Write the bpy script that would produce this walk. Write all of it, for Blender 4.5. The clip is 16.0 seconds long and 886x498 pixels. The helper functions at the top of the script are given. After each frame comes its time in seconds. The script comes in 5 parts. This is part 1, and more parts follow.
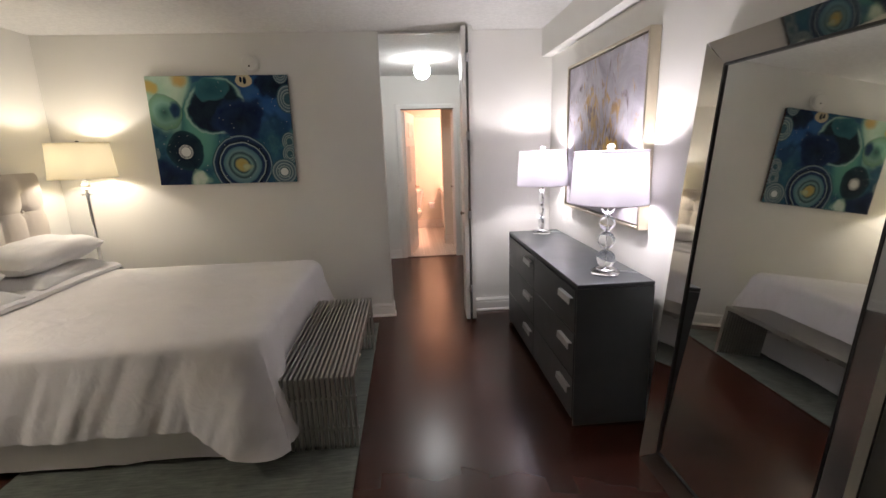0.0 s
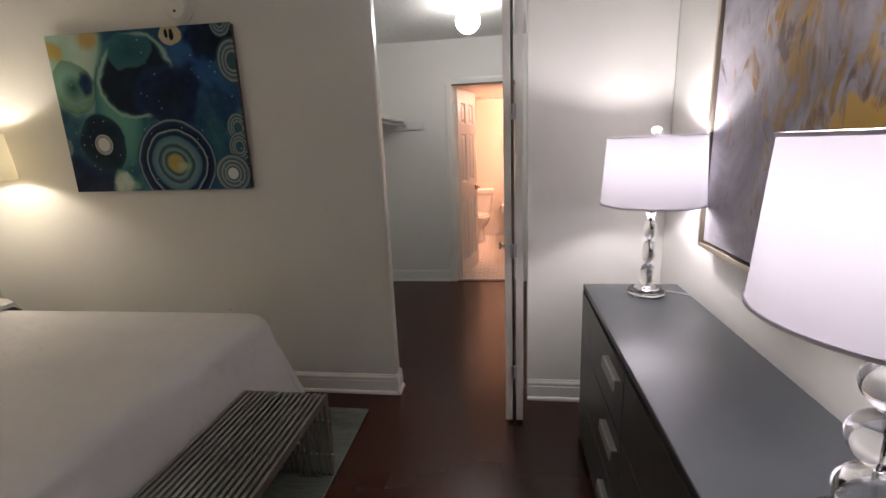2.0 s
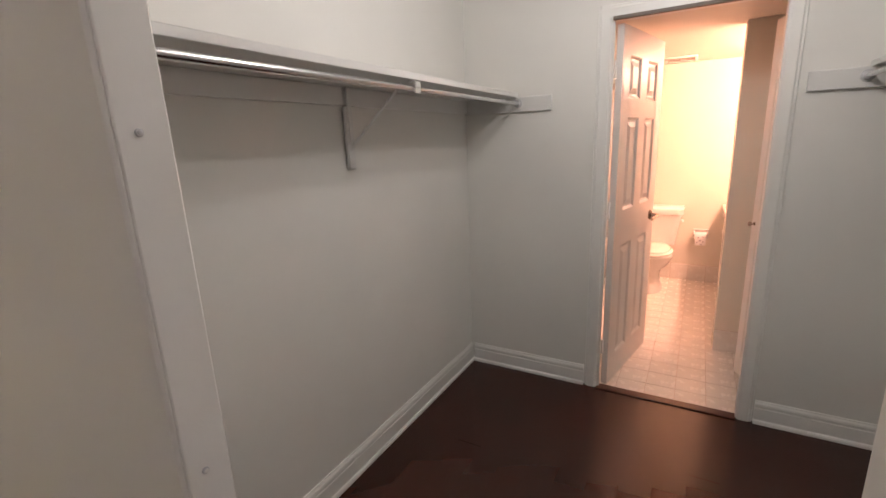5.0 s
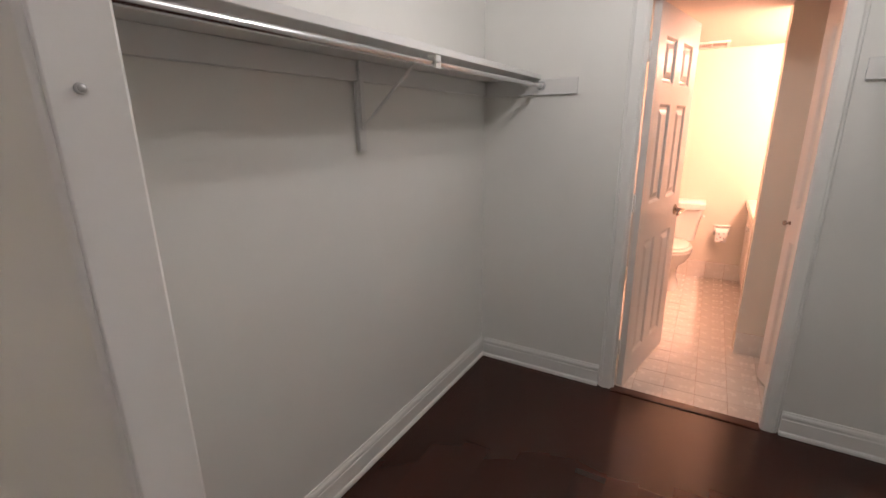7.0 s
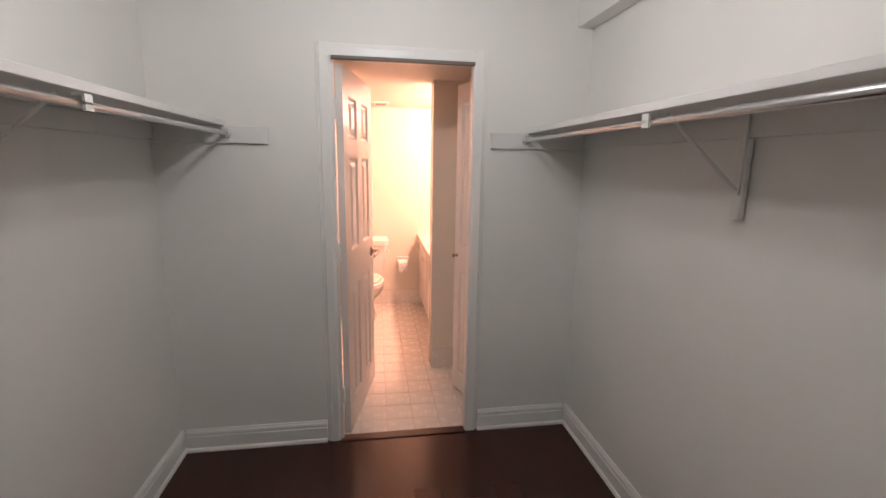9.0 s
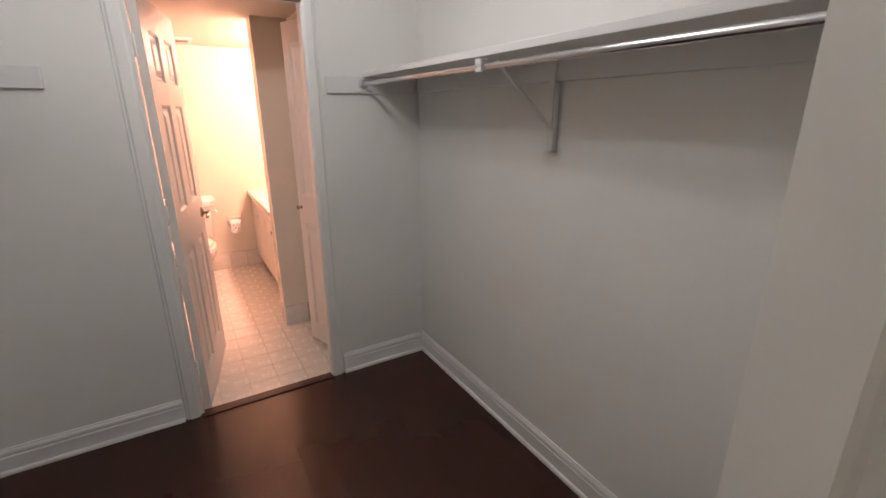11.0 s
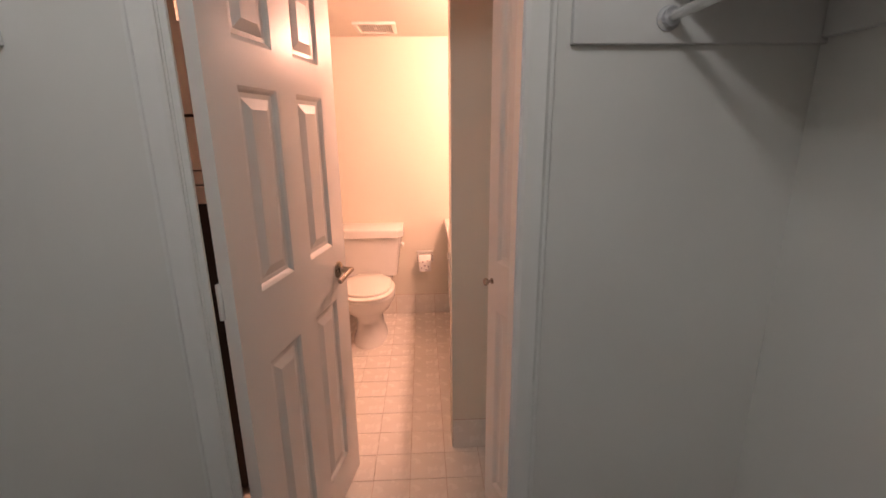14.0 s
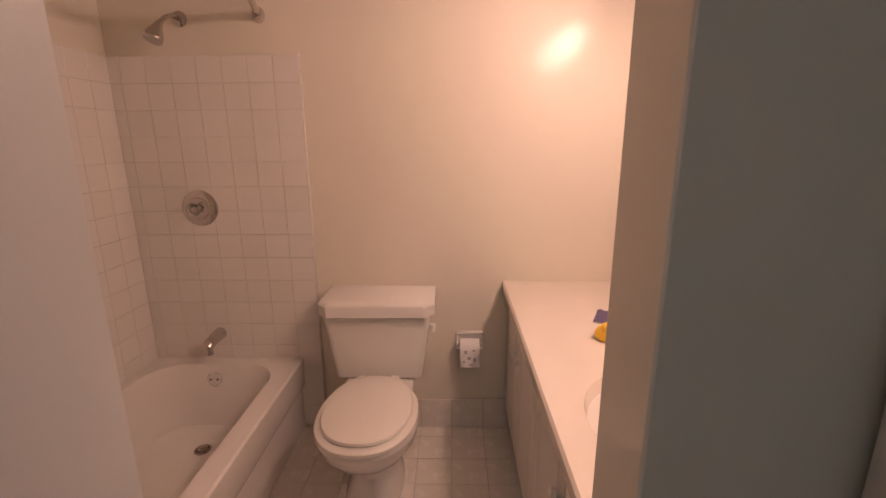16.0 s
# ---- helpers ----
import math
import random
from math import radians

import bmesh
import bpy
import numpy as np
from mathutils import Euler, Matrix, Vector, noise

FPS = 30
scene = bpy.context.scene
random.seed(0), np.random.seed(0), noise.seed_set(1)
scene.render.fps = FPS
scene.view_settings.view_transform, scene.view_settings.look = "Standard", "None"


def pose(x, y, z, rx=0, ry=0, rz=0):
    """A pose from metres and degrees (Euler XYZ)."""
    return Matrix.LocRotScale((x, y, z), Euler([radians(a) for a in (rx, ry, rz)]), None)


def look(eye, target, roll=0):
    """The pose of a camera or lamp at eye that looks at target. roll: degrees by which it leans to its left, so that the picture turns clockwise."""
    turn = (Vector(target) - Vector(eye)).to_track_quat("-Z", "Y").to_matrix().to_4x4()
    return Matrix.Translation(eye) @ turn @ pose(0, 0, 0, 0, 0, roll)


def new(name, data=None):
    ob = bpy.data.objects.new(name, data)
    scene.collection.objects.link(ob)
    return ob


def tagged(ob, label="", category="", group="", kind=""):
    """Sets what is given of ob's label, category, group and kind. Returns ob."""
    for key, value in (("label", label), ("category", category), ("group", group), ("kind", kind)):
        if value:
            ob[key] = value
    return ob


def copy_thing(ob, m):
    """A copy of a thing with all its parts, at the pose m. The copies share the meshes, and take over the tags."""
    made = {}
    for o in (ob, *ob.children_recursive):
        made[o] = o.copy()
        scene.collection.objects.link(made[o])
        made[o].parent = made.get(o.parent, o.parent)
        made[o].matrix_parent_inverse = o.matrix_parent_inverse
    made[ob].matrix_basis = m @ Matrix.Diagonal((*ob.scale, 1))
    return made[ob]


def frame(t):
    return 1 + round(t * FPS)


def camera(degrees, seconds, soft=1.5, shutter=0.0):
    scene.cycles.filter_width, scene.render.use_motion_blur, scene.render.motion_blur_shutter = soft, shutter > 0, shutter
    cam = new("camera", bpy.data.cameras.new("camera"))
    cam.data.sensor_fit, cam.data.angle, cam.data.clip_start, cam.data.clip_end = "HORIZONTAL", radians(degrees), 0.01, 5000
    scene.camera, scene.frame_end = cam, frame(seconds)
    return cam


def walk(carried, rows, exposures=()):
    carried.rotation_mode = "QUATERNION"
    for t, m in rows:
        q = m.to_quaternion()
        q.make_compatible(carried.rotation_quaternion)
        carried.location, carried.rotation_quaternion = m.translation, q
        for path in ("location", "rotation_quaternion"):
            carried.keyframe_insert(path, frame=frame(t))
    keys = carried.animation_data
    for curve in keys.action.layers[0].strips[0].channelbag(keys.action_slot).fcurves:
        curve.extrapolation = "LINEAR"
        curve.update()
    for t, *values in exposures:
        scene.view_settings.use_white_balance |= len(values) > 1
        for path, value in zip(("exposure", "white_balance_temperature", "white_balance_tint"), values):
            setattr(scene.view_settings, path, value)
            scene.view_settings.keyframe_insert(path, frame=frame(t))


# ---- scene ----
cam = camera(90.0, 16.0)
PATH = [
    (0, (-0.02, -0.361, 1.504), (0.124, 1.584, 1.064), -1.9),
    (0.5, (0.256, -0.124, 1.498), (0.313, 1.825, 1.051), -2.0),
    (1, (0.372, 0.221, 1.484), (0.333, 2.168, 1.027), -2.1),
    (1.5, (0.421, 0.692, 1.47), (0.214, 2.628, 1.015), -2.9),
    (2, (0.457, 1.213, 1.472), (0.173, 3.138, 1.01), -2.5),
    (2.5, (0.394, 1.736, 1.471), (0.091, 3.661, 1.021), -2.5),
    (3, (0.369, 2.233, 1.47), (0.02, 4.149, 1.015), -2.1),
    (3.5, (0.308, 2.691, 1.48), (-0.04, 4.605, 1.018), -1.5),
    (4, (0.322, 3.018, 1.486), (-0.13, 4.914, 1.038), -2.3),
    (4.5, (0.344, 3.236, 1.496), (-0.485, 4.998, 1.037), -2.2),
    (5, (0.357, 3.323, 1.482), (-0.617, 5.004, 1.007), -2.4),
    (7.3, (0.25, 3.427, 1.471), (-0.725, 5.086, 0.927), -0.4),
    (7.5, (0.27, 3.415, 1.482), (-0.62, 5.127, 0.954), -0.8),
    (8, (0.208, 3.405, 1.495), (-0.378, 5.252, 0.999), -1.9),
    (8.5, (0.202, 3.488, 1.533), (0.019, 5.428, 1.082), -0.2),
    (9, (0.122, 3.529, 1.543), (0.429, 5.469, 1.163), 0.9),
    (9.5, (0.032, 3.482, 1.531), (0.802, 5.288, 1.152), -0.8),
    (9.7, (-0.008, 3.476, 1.531), (0.892, 5.214, 1.12), -0.3),
    (11.8, (0.089, 3.524, 1.534), (1.061, 5.155, 0.906), -0.1),
    (12, (0.152, 3.565, 1.509), (1.033, 5.265, 0.932), -0.7),
    (12.5, (0.234, 3.737, 1.501), (0.86, 5.553, 0.942), -0.8),
    (13, (0.3, 4.077, 1.49), (0.828, 5.927, 0.945), -1.1),
    (13.5, (0.4, 4.482, 1.476), (0.697, 6.381, 0.924), -0.8),
    (14, (0.427, 4.884, 1.459), (0.509, 6.814, 0.939), -0.6),
    (14.5, (0.409, 5.284, 1.458), (0.425, 7.219, 0.954), -1.1),
    (15, (0.422, 5.686, 1.444), (0.389, 7.624, 0.954), -0.6),
    (15.5, (0.39, 6.046, 1.455), (0.34, 7.983, 0.959), -0.3),
    (16, (0.351, 6.293, 1.43), (0.304, 8.235, 0.954), -0.4),
]
# exposure in stops, white balance in kelvin and tint
EXPOSURES = [(0.0, 0.14, 6500, 11), (1.0, 0.11, 6400, 11), (1.5, -0.08, 6500, 11), (2.5, -0.26, 6750, 12), (3.0, -0.27, 6900, 13), (4.0, 0.27, 7050, 16), (5.0, 0.32, 6900, 16), (8.0, 0.29, 6600, 15),
             (9.0, 0.21, 6550, 16), (12.5, 0.21, 6550, 15), (13.0, 0.20, 6550, 15), (13.5, 0.0, 6600, 14), (14.0, -0.30, 6600, 13), (14.5, -0.41, 6700, 12),
             (15.0, -0.95, 6750, 8), (15.5, -1.02, 6000, 2), (16.0, -1.52, 5200, -8)]
walk(cam, [(t, look(eye, target, roll)) for t, eye, target, roll in PATH], EXPOSURES)

# ---- world and lamps ----
world = bpy.data.worlds.new("night")
world.use_nodes = True
world.node_tree.nodes["Background"].inputs[0].default_value = (0.01, 0.012, 0.02, 1)
world.node_tree.nodes["Background"].inputs[1].default_value = 0.3
scene.world = world

TABLE_LAMP_W, FLOOR_LAMP_W, GLOBE_GLOW, VANITY_GLOW = 16.0, 10.8, 56.0, 320.0
COOL, WARM, GLOBE, AMBER = (0.98, 0.95, 0.955), (1.0, 0.93, 0.85), (0.965, 0.975, 0.975), (1.0, 0.50, 0.365)


def bulb_light(name, x, y, z, watts, colour, radius=0.035):
    data = bpy.data.lights.new(name, "POINT")
    data.energy, data.color, data.shadow_soft_size = watts, colour, radius
    ob = new(name, data)
    ob.location = (x, y, z)
    return ob


bulb_light("table_lamp_bulb", 1.030, 1.895, 1.365, TABLE_LAMP_W, COOL)
bulb_light("table_lamp_bulb", 1.045, 3.11, 1.365, TABLE_LAMP_W, COOL)
bulb_light("floor_lamp_bulb", -2.5, 3.3, 1.50, FLOOR_LAMP_W, WARM)
# unseen extra lamp, added and boosted to brighten the bed's near side
bulb_light("floor_lamp_bulb", -2.5, 1.22, 1.50, 1.85 * FLOOR_LAMP_W, WARM)


# ---- materials ----
class Mat:
    """A node material with a few shorthands."""

    def __init__(self, name, rough=0.5, metal=0.0, spec=0.5):
        self.m = bpy.data.materials.new(name)
        self.m.use_nodes = True
        self.t = self.m.node_tree
        self.b = self.t.nodes["Principled BSDF"]
        self.b.inputs["Roughness"].default_value = rough
        self.b.inputs["Metallic"].default_value = metal
        self.b.inputs["Specular IOR Level"].default_value = spec
        self.pos = None

    def node(self, kind, **props):
        n = self.t.nodes.new(kind)
        for k, v in props.items():
            setattr(n, k, v)
        return n

    def link(self, a, b):
        self.t.links.new(a, b)

    def coords(self, scale=(1, 1, 1)):
        tc = self.node("ShaderNodeTexCoord")
        mp = self.node("ShaderNodeMapping")
        mp.inputs["Scale"].default_value = scale
        self.link(tc.outputs["Object"], mp.inputs[0])
        return mp.outputs[0]

    def noise(self, scale, detail=4, rough=0.55, vec=None, dist=0.0):
        n = self.node("ShaderNodeTexNoise")
        n.inputs["Scale"].default_value, n.inputs["Detail"].default_value = scale, detail
        n.inputs["Roughness"].default_value, n.inputs["Distortion"].default_value = rough, dist
        self.link(vec if vec is not None else self.coords(), n.inputs["Vector"])
        return n.outputs["Fac"]

    def ramp(self, fac, stops):
        r = self.node("ShaderNodeValToRGB")
        e = r.color_ramp.elements
        e[0].position, e[0].color = stops[0][0], (*stops[0][1], 1)
        e[1].position, e[1].color = stops[-1][0], (*stops[-1][1], 1)
        for p, c in stops[1:-1]:
            e.new(p).color = (*c, 1)
        self.link(fac, r.inputs[0])
        return r.outputs[0]

    def mix(self, fac, a, b, mode="MIX"):
        n = self.node("ShaderNodeMix", data_type="RGBA", blend_type=mode)
        for sock, v in ((n.inputs[0], fac), (n.inputs[6], a), (n.inputs[7], b)):
            if isinstance(v, (int, float)):
                sock.default_value = v
            elif isinstance(v, tuple):
                sock.default_value = (*v, 1)
            else:
                self.link(v, sock)
        return n.outputs[2]

    def math(self, op, a, b=0.0, clamp=False):
        n = self.node("ShaderNodeMath", operation=op, use_clamp=clamp)
        for sock, v in ((n.inputs[0], a), (n.inputs[1], b)):
            if isinstance(v, (int, float)):
                sock.default_value = v
            else:
                self.link(v, sock)
        return n.outputs[0]

    def colour(self, c):
        if isinstance(c, tuple):
            self.b.inputs["Base Color"].default_value = (*c, 1)
        else:
            self.link(c, self.b.inputs["Base Color"])
        return self

    def bump(self, height, strength=0.2, dist=0.002):
        n = self.node("ShaderNodeBump")
        n.inputs["Strength"].default_value, n.inputs["Distance"].default_value = strength, dist
        self.link(height, n.inputs["Height"])
        self.link(n.outputs[0], self.b.inputs["Normal"])
        return self

    def roughness(self, fac, lo, hi):
        n = self.node("ShaderNodeMapRange")
        n.inputs["To Min"].default_value, n.inputs["To Max"].default_value = lo, hi
        self.link(fac, n.inputs[0])
        self.link(n.outputs[0], self.b.inputs["Roughness"])
        return self


def shade(c, f):
    return tuple(v * f for v in c)


def painted(name, c, rough=0.55, grain=900, strength=0.12, var=0.05, dist=0.0006, spec=0.5):
    m = Mat(name, rough, 0.0, spec)
    big, fine = m.noise(1.3, 3), m.noise(grain * 0.2, 3)
    m.colour(m.ramp(big, [(0.3, shade(c, 1 - var)), (0.7, shade(c, 1 + var * 0.5))]))
    m.bump(fine, strength, dist)
    return m.m


def metal(name, c, rough=0.2, var=0.1):
    m = Mat(name, rough, 1.0)
    n = m.noise(60, 3)
    m.colour(c)
    m.roughness(n, max(0.02, rough - var), rough + var)
    return m.m


def glossy(name, c, rough=0.15, var=0.03, spec=0.5):
    m = Mat(name, rough, 0.0, spec)
    n = m.noise(5, 4)
    m.colour(m.ramp(n, [(0.3, shade(c, 1 - var)), (0.7, c)]))
    m.roughness(m.noise(14, 3), rough * 0.75, rough * 1.4)
    return m.m


def cloth(name, c, scale=700, strength=0.35, var=0.06):
    m = Mat(name, 0.9, 0.0, 0.2)
    v = m.coords()
    m.colour(m.ramp(m.noise(3, 4, vec=v), [(0.3, shade(c, 1 - var)), (0.7, c)]))
    weave = m.noise(scale, 2, vec=v)
    m.bump(weave, strength, 0.001)
    m.b.inputs["Sheen Weight"].default_value = 0.15
    return m.m


WALL = painted("wall_paint", (0.765, 0.752, 0.715), 0.6, strength=0.2, var=0.04)
BATH_WALL = painted("bath_wall_paint", (0.77, 0.725, 0.625), 0.21, strength=0.15, var=0.03, spec=0.28)
TRIM = painted("trim_paint", (0.80, 0.79, 0.76), 0.3, strength=0.08, var=0.03)
DOOR_PAINT = painted("door_paint", (0.80, 0.78, 0.74), 0.32, strength=0.1, var=0.03)
SHELF_PAINT = painted("shelf_paint", (0.72, 0.71, 0.69), 0.4, strength=0.1, var=0.04)
CEIL = Mat("stippled_ceiling", 0.9, 0, 0.2)
CEIL.colour(CEIL.ramp(CEIL.noise(40, 4), [(0.3, (0.74, 0.73, 0.71)), (0.7, (0.84, 0.83, 0.81))]))
CEIL.bump(CEIL.noise(55, 5, 0.65), 0.9, 0.012)
CEIL = CEIL.m
BATH_CEIL = painted("bath_ceiling_paint", (0.76, 0.72, 0.64), 0.6)

m = Mat("dark_floor_plank", 0.3)
info = m.node("ShaderNodeObjectInfo")
tc = m.node("ShaderNodeTexCoord")
add = m.node("ShaderNodeVectorMath", operation="ADD")
m.link(tc.outputs["Object"], add.inputs[0])
sc = m.node("ShaderNodeVectorMath", operation="SCALE")
cmb = m.node("ShaderNodeCombineXYZ")
m.link(info.outputs["Random"], cmb.inputs[0]), m.link(info.outputs["Random"], cmb.inputs[1])
m.link(cmb.outputs[0], sc.inputs[0])
sc.inputs["Scale"].default_value = 37.0
m.link(sc.outputs[0], add.inputs[1])
mp = m.node("ShaderNodeMapping")
mp.inputs["Scale"].default_value = (1.6, 0.5, 1)
m.link(add.outputs[0], mp.inputs[0])
grain = m.noise(1.0, 1, 0.4, mp.outputs[0], 0.0)
col = m.ramp(grain, [(0.3, (0.040, 0.0100, 0.0054)), (0.55, (0.042, 0.0106, 0.0058)), (0.8, (0.044, 0.0112, 0.0062))])
tone = m.ramp(info.outputs["Random"], [(0.0, (0.96, 0.96, 0.96)), (1.0, (1.04, 1.03, 1.03))])
m.colour(m.mix(1.0, col, tone, "MULTIPLY"))
m.b.inputs["Roughness"].default_value = 0.25
m.b.inputs["Specular IOR Level"].default_value = 0.45
PLANK = m.m
UNDERFLOOR = glossy("floor_joint", (0.008, 0.003, 0.002), 0.6)

m = Mat("floor_tile", 0.22)
info = m.node("ShaderNodeObjectInfo")
base = m.ramp(m.noise(9, 5), [(0.3, (0.79, 0.74, 0.67)), (0.7, (0.82, 0.78, 0.72))])
tone = m.ramp(info.outputs["Random"], [(0.0, (0.97, 0.97, 0.97)), (1.0, (1.0, 1.0, 1.0))])
m.colour(m.mix(1.0, base, tone, "MULTIPLY"))
m.roughness(m.noise(20, 3), 0.18, 0.34)
FLOOR_TILE = m.m
GROUT = painted("floor_grout", (0.60, 0.48, 0.40), 0.85)
m = Mat("wall_tile", 0.12)
info = m.node("ShaderNodeObjectInfo")
m.colour(m.ramp(info.outputs["Random"], [(0.0, (0.775, 0.745, 0.70)), (1.0, (0.80, 0.775, 0.735))]))
m.bump(m.noise(14, 2), 0.06, 0.002)
WALL_TILE = m.m
WALL_GROUT = painted("wall_grout", (0.72, 0.69, 0.64), 0.8)

m = Mat("dresser_lacquer", 0.32)
m.colour(m.ramp(m.noise(4, 5), [(0.3, (0.050, 0.054, 0.060)), (0.7, (0.066, 0.071, 0.078))]))
m.roughness(m.noise(8, 4), 0.26, 0.42)
DRESSER = m.m
PULL = Mat("brushed_pull", 0.34, 0.35)
PULL.colour(PULL.ramp(PULL.noise(120, 3), [(0.3, (0.50, 0.50, 0.51)), (0.7, (0.58, 0.58, 0.59))]))
PULL = PULL.m
BATH_CHROME = metal("worn_bath_chrome", (0.60, 0.57, 0.54), 0.10, 0.05)
CHROME = metal("chrome", (0.80, 0.80, 0.80), 0.08, 0.04)
NICKEL = metal("aged_nickel", (0.42, 0.36, 0.31), 0.25)
# dark metal, also used as painted shade inside the storage unit
BRONZE = metal("dark_metal_and_niche_shade", (0.06, 0.05, 0.045), 0.4)
STEEL = metal("bench_steel", (0.47, 0.45, 0.42), 0.40, 0.04)
ROD_STEEL = metal("galvanised_rod", (0.66, 0.66, 0.66), 0.22, 0.08)
CHAMPAGNE = metal("champagne_frame", (0.62, 0.55, 0.44), 0.38)
BLACK = glossy("black_edge", (0.012, 0.012, 0.013), 0.35)
MIRROR = metal("mirror_silver", (0.80, 0.82, 0.80), 0.012, 0.008)
BEVEL = metal("bevelled_mirror", (0.66, 0.65, 0.63), 0.035, 0.02)
CERAMIC = glossy("white_ceramic", (0.80, 0.78, 0.74), 0.09, 0.02)
SEAT_PLASTIC = glossy("toilet_seat_plastic", (0.82, 0.79, 0.73), 0.16, 0.02)
TUB = glossy("tub_enamel", (0.80, 0.77, 0.73), 0.14, 0.03)
MARBLE = glossy("cultured_marble", (0.78, 0.72, 0.64), 0.14, 0.05)
CABINET = painted("vanity_paint", (0.76, 0.73, 0.67), 0.35)
PLASTIC = glossy("white_plastic", (0.78, 0.77, 0.73), 0.35)
PAPER = cloth("tissue_paper", (0.80, 0.79, 0.78), 300, 0.2)
PRINT = glossy("grey_print", (0.42, 0.38, 0.42), 0.8)
LILAC = cloth("lilac_cloth", (0.30, 0.26, 0.46))
YELLOW = glossy("yellow_vinyl", (0.85, 0.55, 0.03), 0.35)
ORANGE = glossy("orange_vinyl", (0.75, 0.14, 0.02), 0.35)
m = Mat("white_bedding", 0.9, 0, 0.2)
v = m.coords()
m.colour(m.ramp(m.noise(3, 4, vec=v), [(0.3, (0.74, 0.71, 0.71)), (0.7, (0.80, 0.77, 0.77))]))
crease = m.noise(7, 5, 0.5, v, 1.6)
m.bump(m.math("ADD", crease, m.math("MULTIPLY", m.noise(450, 2, vec=v), 0.06)), 0.35, 0.02)
m.b.inputs["Sheen Weight"].default_value = 0.15
LINEN = m.m
SHEET = cloth("white_sheet", (0.80, 0.78, 0.78), 600, 0.2)
UPHOLSTERY = cloth("beige_linen", (0.52, 0.47, 0.42), 420, 0.6, 0.12)
THRESHOLD = glossy("threshold_wood", (0.07, 0.022, 0.012), 0.3, 0.2)
STRIP = glossy("dark_head_strip", (0.16, 0.13, 0.11), 0.5, 0.1)

m = Mat("green_grey_rug", 0.95, 0, 0.1)
v = m.coords()
big = m.noise(3.2, 6, 0.65, v, 0.6)
col = m.ramp(big, [(0.3, (0.070, 0.078, 0.066)), (0.5, (0.125, 0.135, 0.116)), (0.72, (0.20, 0.21, 0.18))])
streak = m.noise(9, 5, 0.6, m.coords((1, 9, 1)))
col = m.mix(0.5, col, m.ramp(streak, [(0.3, (0.07, 0.08, 0.07)), (0.7, (0.21, 0.22, 0.19))]))
m.colour(col)
m.bump(m.noise(420, 3, vec=v), 0.7, 0.004)
RUG = m.m


def shade_cloth(name, c, through_light):
    mt = Mat(name, 0.9, 0, 0.1)
    mt.colour(c)
    tr = mt.node("ShaderNodeBsdfTranslucent")
    tr.inputs[0].default_value = (*c, 1)
    mx = mt.node("ShaderNodeMixShader")
    mx.inputs[0].default_value = through_light
    mt.link(mt.b.outputs[0], mx.inputs[1]), mt.link(tr.outputs[0], mx.inputs[2])
    mt.link(mx.outputs[0], mt.t.nodes["Material Output"].inputs[0])
    mt.bump(mt.noise(600, 2), 0.3, 0.001)
    return mt.m


WHITE_SHADE = shade_cloth("white_lamp_shade", (0.70, 0.67, 0.74), 0.115)
CREAM_SHADE = shade_cloth("cream_lamp_shade", (0.80, 0.72, 0.52), 0.105)


def glass(name, c=(1, 1, 1), rough=0.0):
    mt = Mat(name, rough)
    mt.colour(c)
    mt.b.inputs["Transmission Weight"].default_value = 1.0
    mt.b.inputs["IOR"].default_value = 1.5
    return mt.m


CRYSTAL = glass("crystal", (0.97, 0.98, 0.99))


def glow(name, c, strength):
    mt = Mat(name)
    mt.b.inputs["Base Color"].default_value = (0.8, 0.8, 0.8, 1)
    mt.b.inputs["Emission Color"].default_value = (*c, 1)
    mt.b.inputs["Emission Strength"].default_value = strength
    return mt.m


GLOBE_GLASS = glow("lit_globe", GLOBE, GLOBE_GLOW)
VANITY_BULB = glow("lit_vanity_bulb", AMBER, VANITY_GLOW)


# ---- mesh helpers ----
def box(bm, x0, y0, z0, x1, y1, z1, bev=0.0, seg=1):
    vs = [bm.verts.new((x, y, z)) for x in (x0, x1) for y in (y0, y1) for z in (z0, z1)]
    fs = [bm.faces.new([vs[i] for i in f]) for f in ((0, 1, 3, 2), (4, 6, 7, 5), (0, 4, 5, 1), (2, 3, 7, 6), (0, 2, 6, 4), (1, 5, 7, 3))]
    if bev:
        es = list({e for f in fs for e in f.edges})
        bmesh.ops.bevel(bm, geom=es, offset=bev, segments=seg, profile=0.6, affect="EDGES")
    return bm


def boxes(*args, bev=0.0):
    bm = bmesh.new()
    for a in args:
        box(bm, *a, bev=bev)
    return bm


def rings(bm, loops, closed=True, cap=True):
    """Skin a list of loops of points."""
    vv = [[bm.verts.new(p) for p in lp] for lp in loops]
    for a, b in zip(vv, vv[1:]):
        n = len(a)
        for i in range(n if closed else n - 1):
            bm.faces.new((a[i], a[(i + 1) % n], b[(i + 1) % n], b[i]))
    if cap:
        bm.faces.new(list(reversed(vv[0])))
        bm.faces.new(vv[-1])
    return bm


def lathe(bm, prof, seg=32, at=(0, 0, 0), sx=1.0, sy=1.0, cap=True):
    return rings(bm, [[(at[0] + r * sx * math.cos(2 * math.pi * i / seg), at[1] + r * sy * math.sin(2 * math.pi * i / seg), at[2] + z) for i in range(seg)] for r, z in prof], cap=cap)


